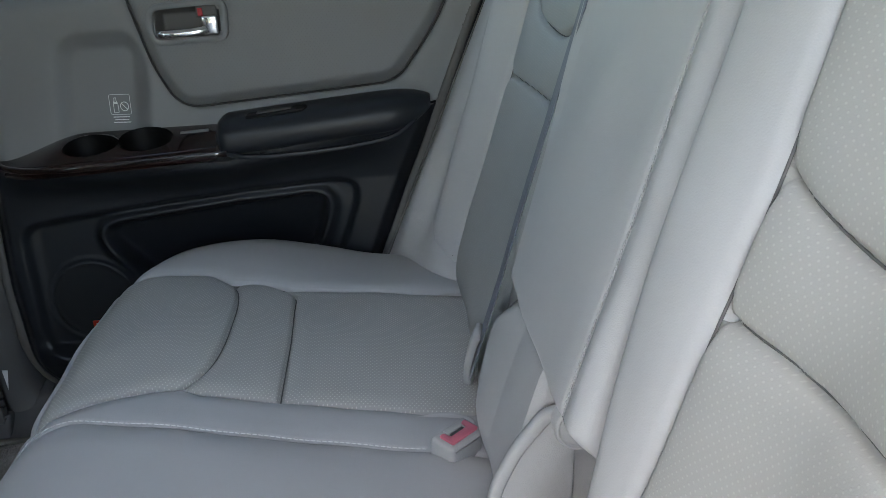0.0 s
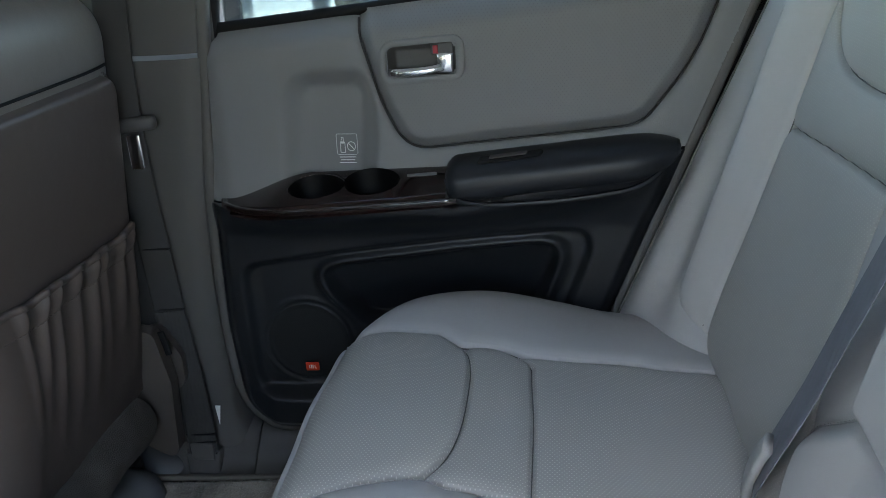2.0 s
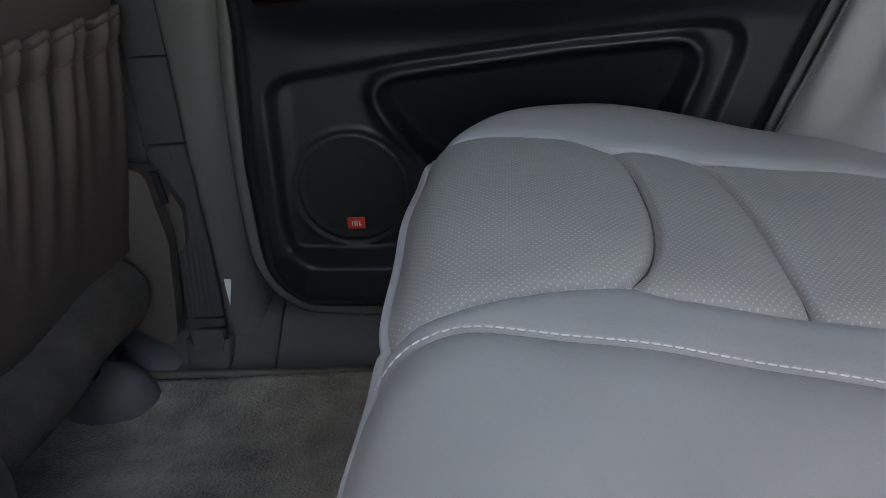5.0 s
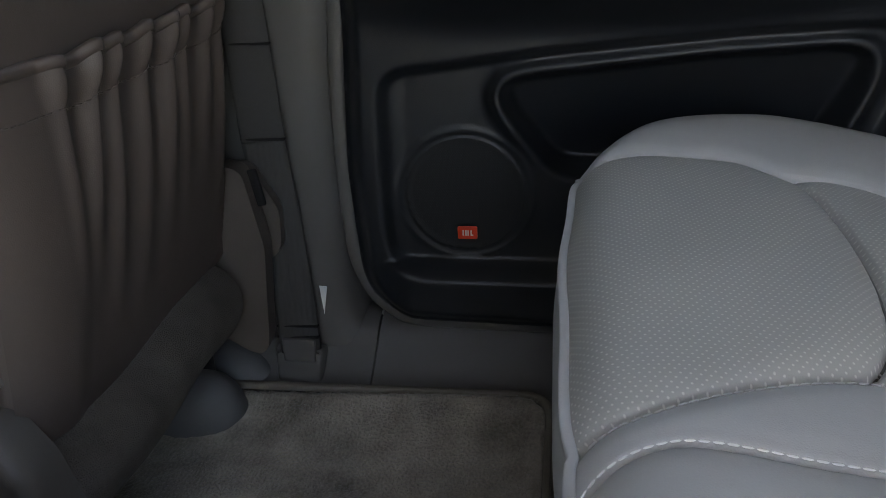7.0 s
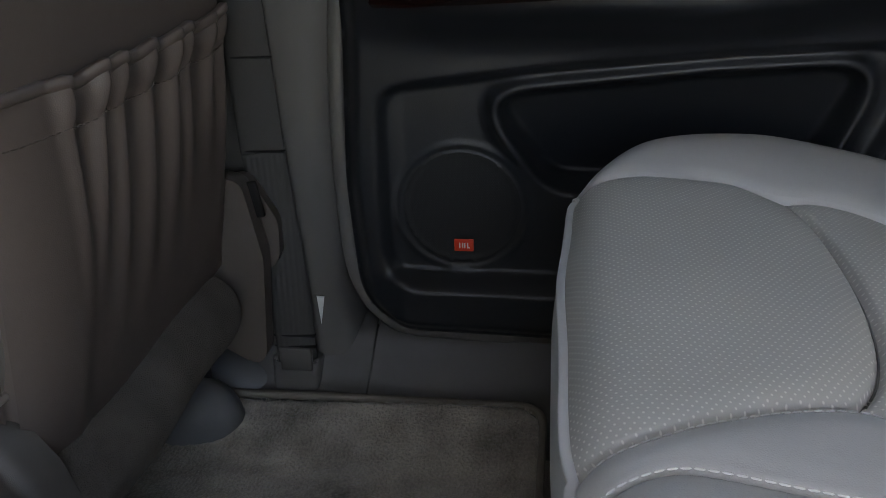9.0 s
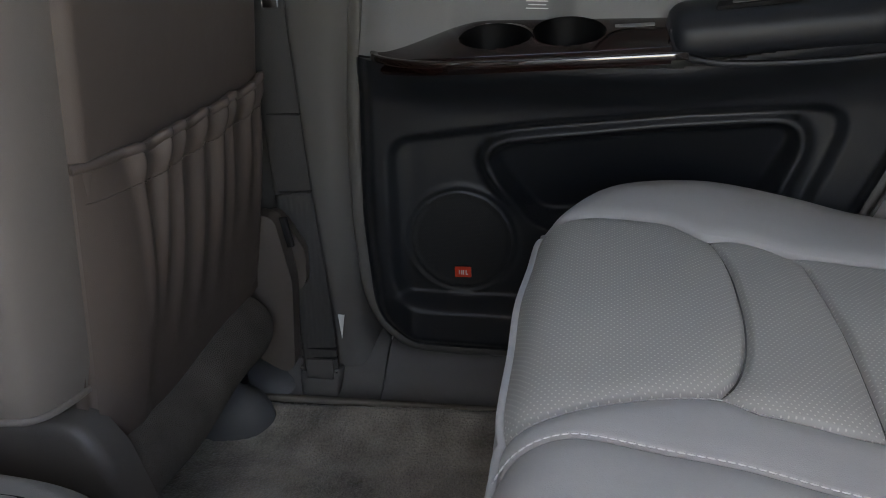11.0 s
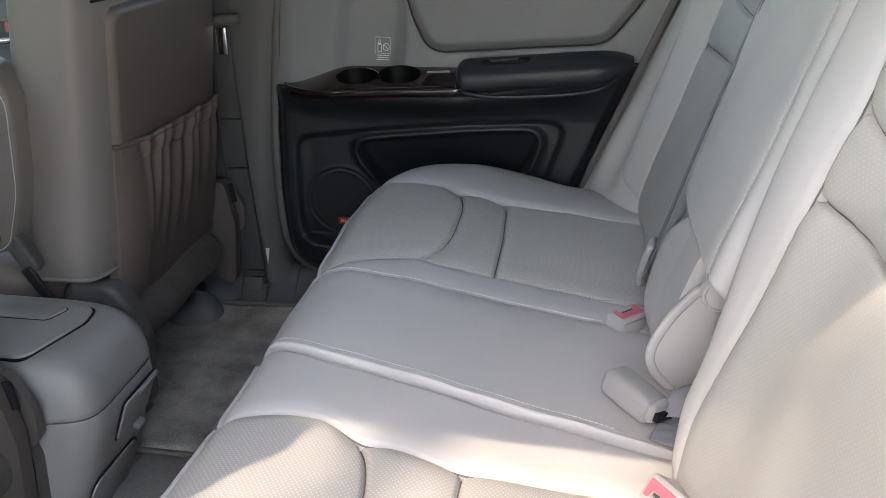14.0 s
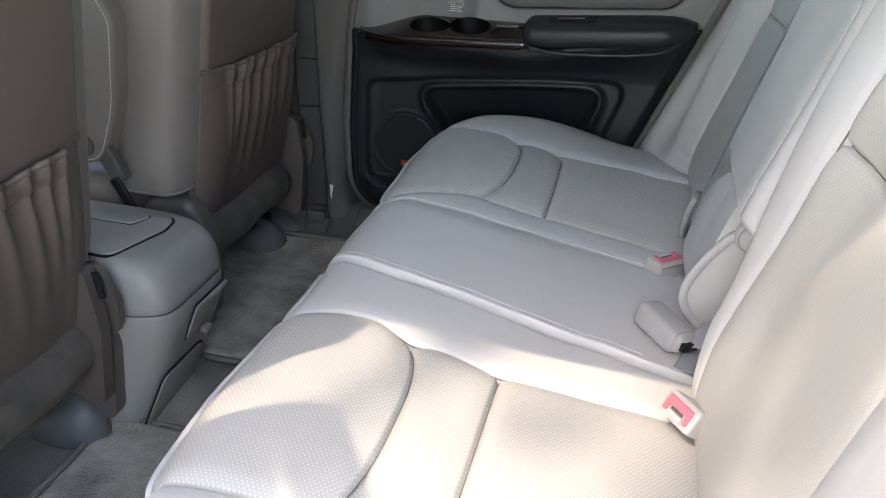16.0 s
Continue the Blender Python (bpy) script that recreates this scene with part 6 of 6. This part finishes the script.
def back_fence():
    """A pale wall with trees beyond the parked cars."""
    tagged(part("boundary_wall", box((40, 0.2, 2.4), (0, 13.0, 0.75), 0.02), BODY_WHITE), "pale boundary wall beyond the parked cars", "wall", kind="structure")


back_fence()


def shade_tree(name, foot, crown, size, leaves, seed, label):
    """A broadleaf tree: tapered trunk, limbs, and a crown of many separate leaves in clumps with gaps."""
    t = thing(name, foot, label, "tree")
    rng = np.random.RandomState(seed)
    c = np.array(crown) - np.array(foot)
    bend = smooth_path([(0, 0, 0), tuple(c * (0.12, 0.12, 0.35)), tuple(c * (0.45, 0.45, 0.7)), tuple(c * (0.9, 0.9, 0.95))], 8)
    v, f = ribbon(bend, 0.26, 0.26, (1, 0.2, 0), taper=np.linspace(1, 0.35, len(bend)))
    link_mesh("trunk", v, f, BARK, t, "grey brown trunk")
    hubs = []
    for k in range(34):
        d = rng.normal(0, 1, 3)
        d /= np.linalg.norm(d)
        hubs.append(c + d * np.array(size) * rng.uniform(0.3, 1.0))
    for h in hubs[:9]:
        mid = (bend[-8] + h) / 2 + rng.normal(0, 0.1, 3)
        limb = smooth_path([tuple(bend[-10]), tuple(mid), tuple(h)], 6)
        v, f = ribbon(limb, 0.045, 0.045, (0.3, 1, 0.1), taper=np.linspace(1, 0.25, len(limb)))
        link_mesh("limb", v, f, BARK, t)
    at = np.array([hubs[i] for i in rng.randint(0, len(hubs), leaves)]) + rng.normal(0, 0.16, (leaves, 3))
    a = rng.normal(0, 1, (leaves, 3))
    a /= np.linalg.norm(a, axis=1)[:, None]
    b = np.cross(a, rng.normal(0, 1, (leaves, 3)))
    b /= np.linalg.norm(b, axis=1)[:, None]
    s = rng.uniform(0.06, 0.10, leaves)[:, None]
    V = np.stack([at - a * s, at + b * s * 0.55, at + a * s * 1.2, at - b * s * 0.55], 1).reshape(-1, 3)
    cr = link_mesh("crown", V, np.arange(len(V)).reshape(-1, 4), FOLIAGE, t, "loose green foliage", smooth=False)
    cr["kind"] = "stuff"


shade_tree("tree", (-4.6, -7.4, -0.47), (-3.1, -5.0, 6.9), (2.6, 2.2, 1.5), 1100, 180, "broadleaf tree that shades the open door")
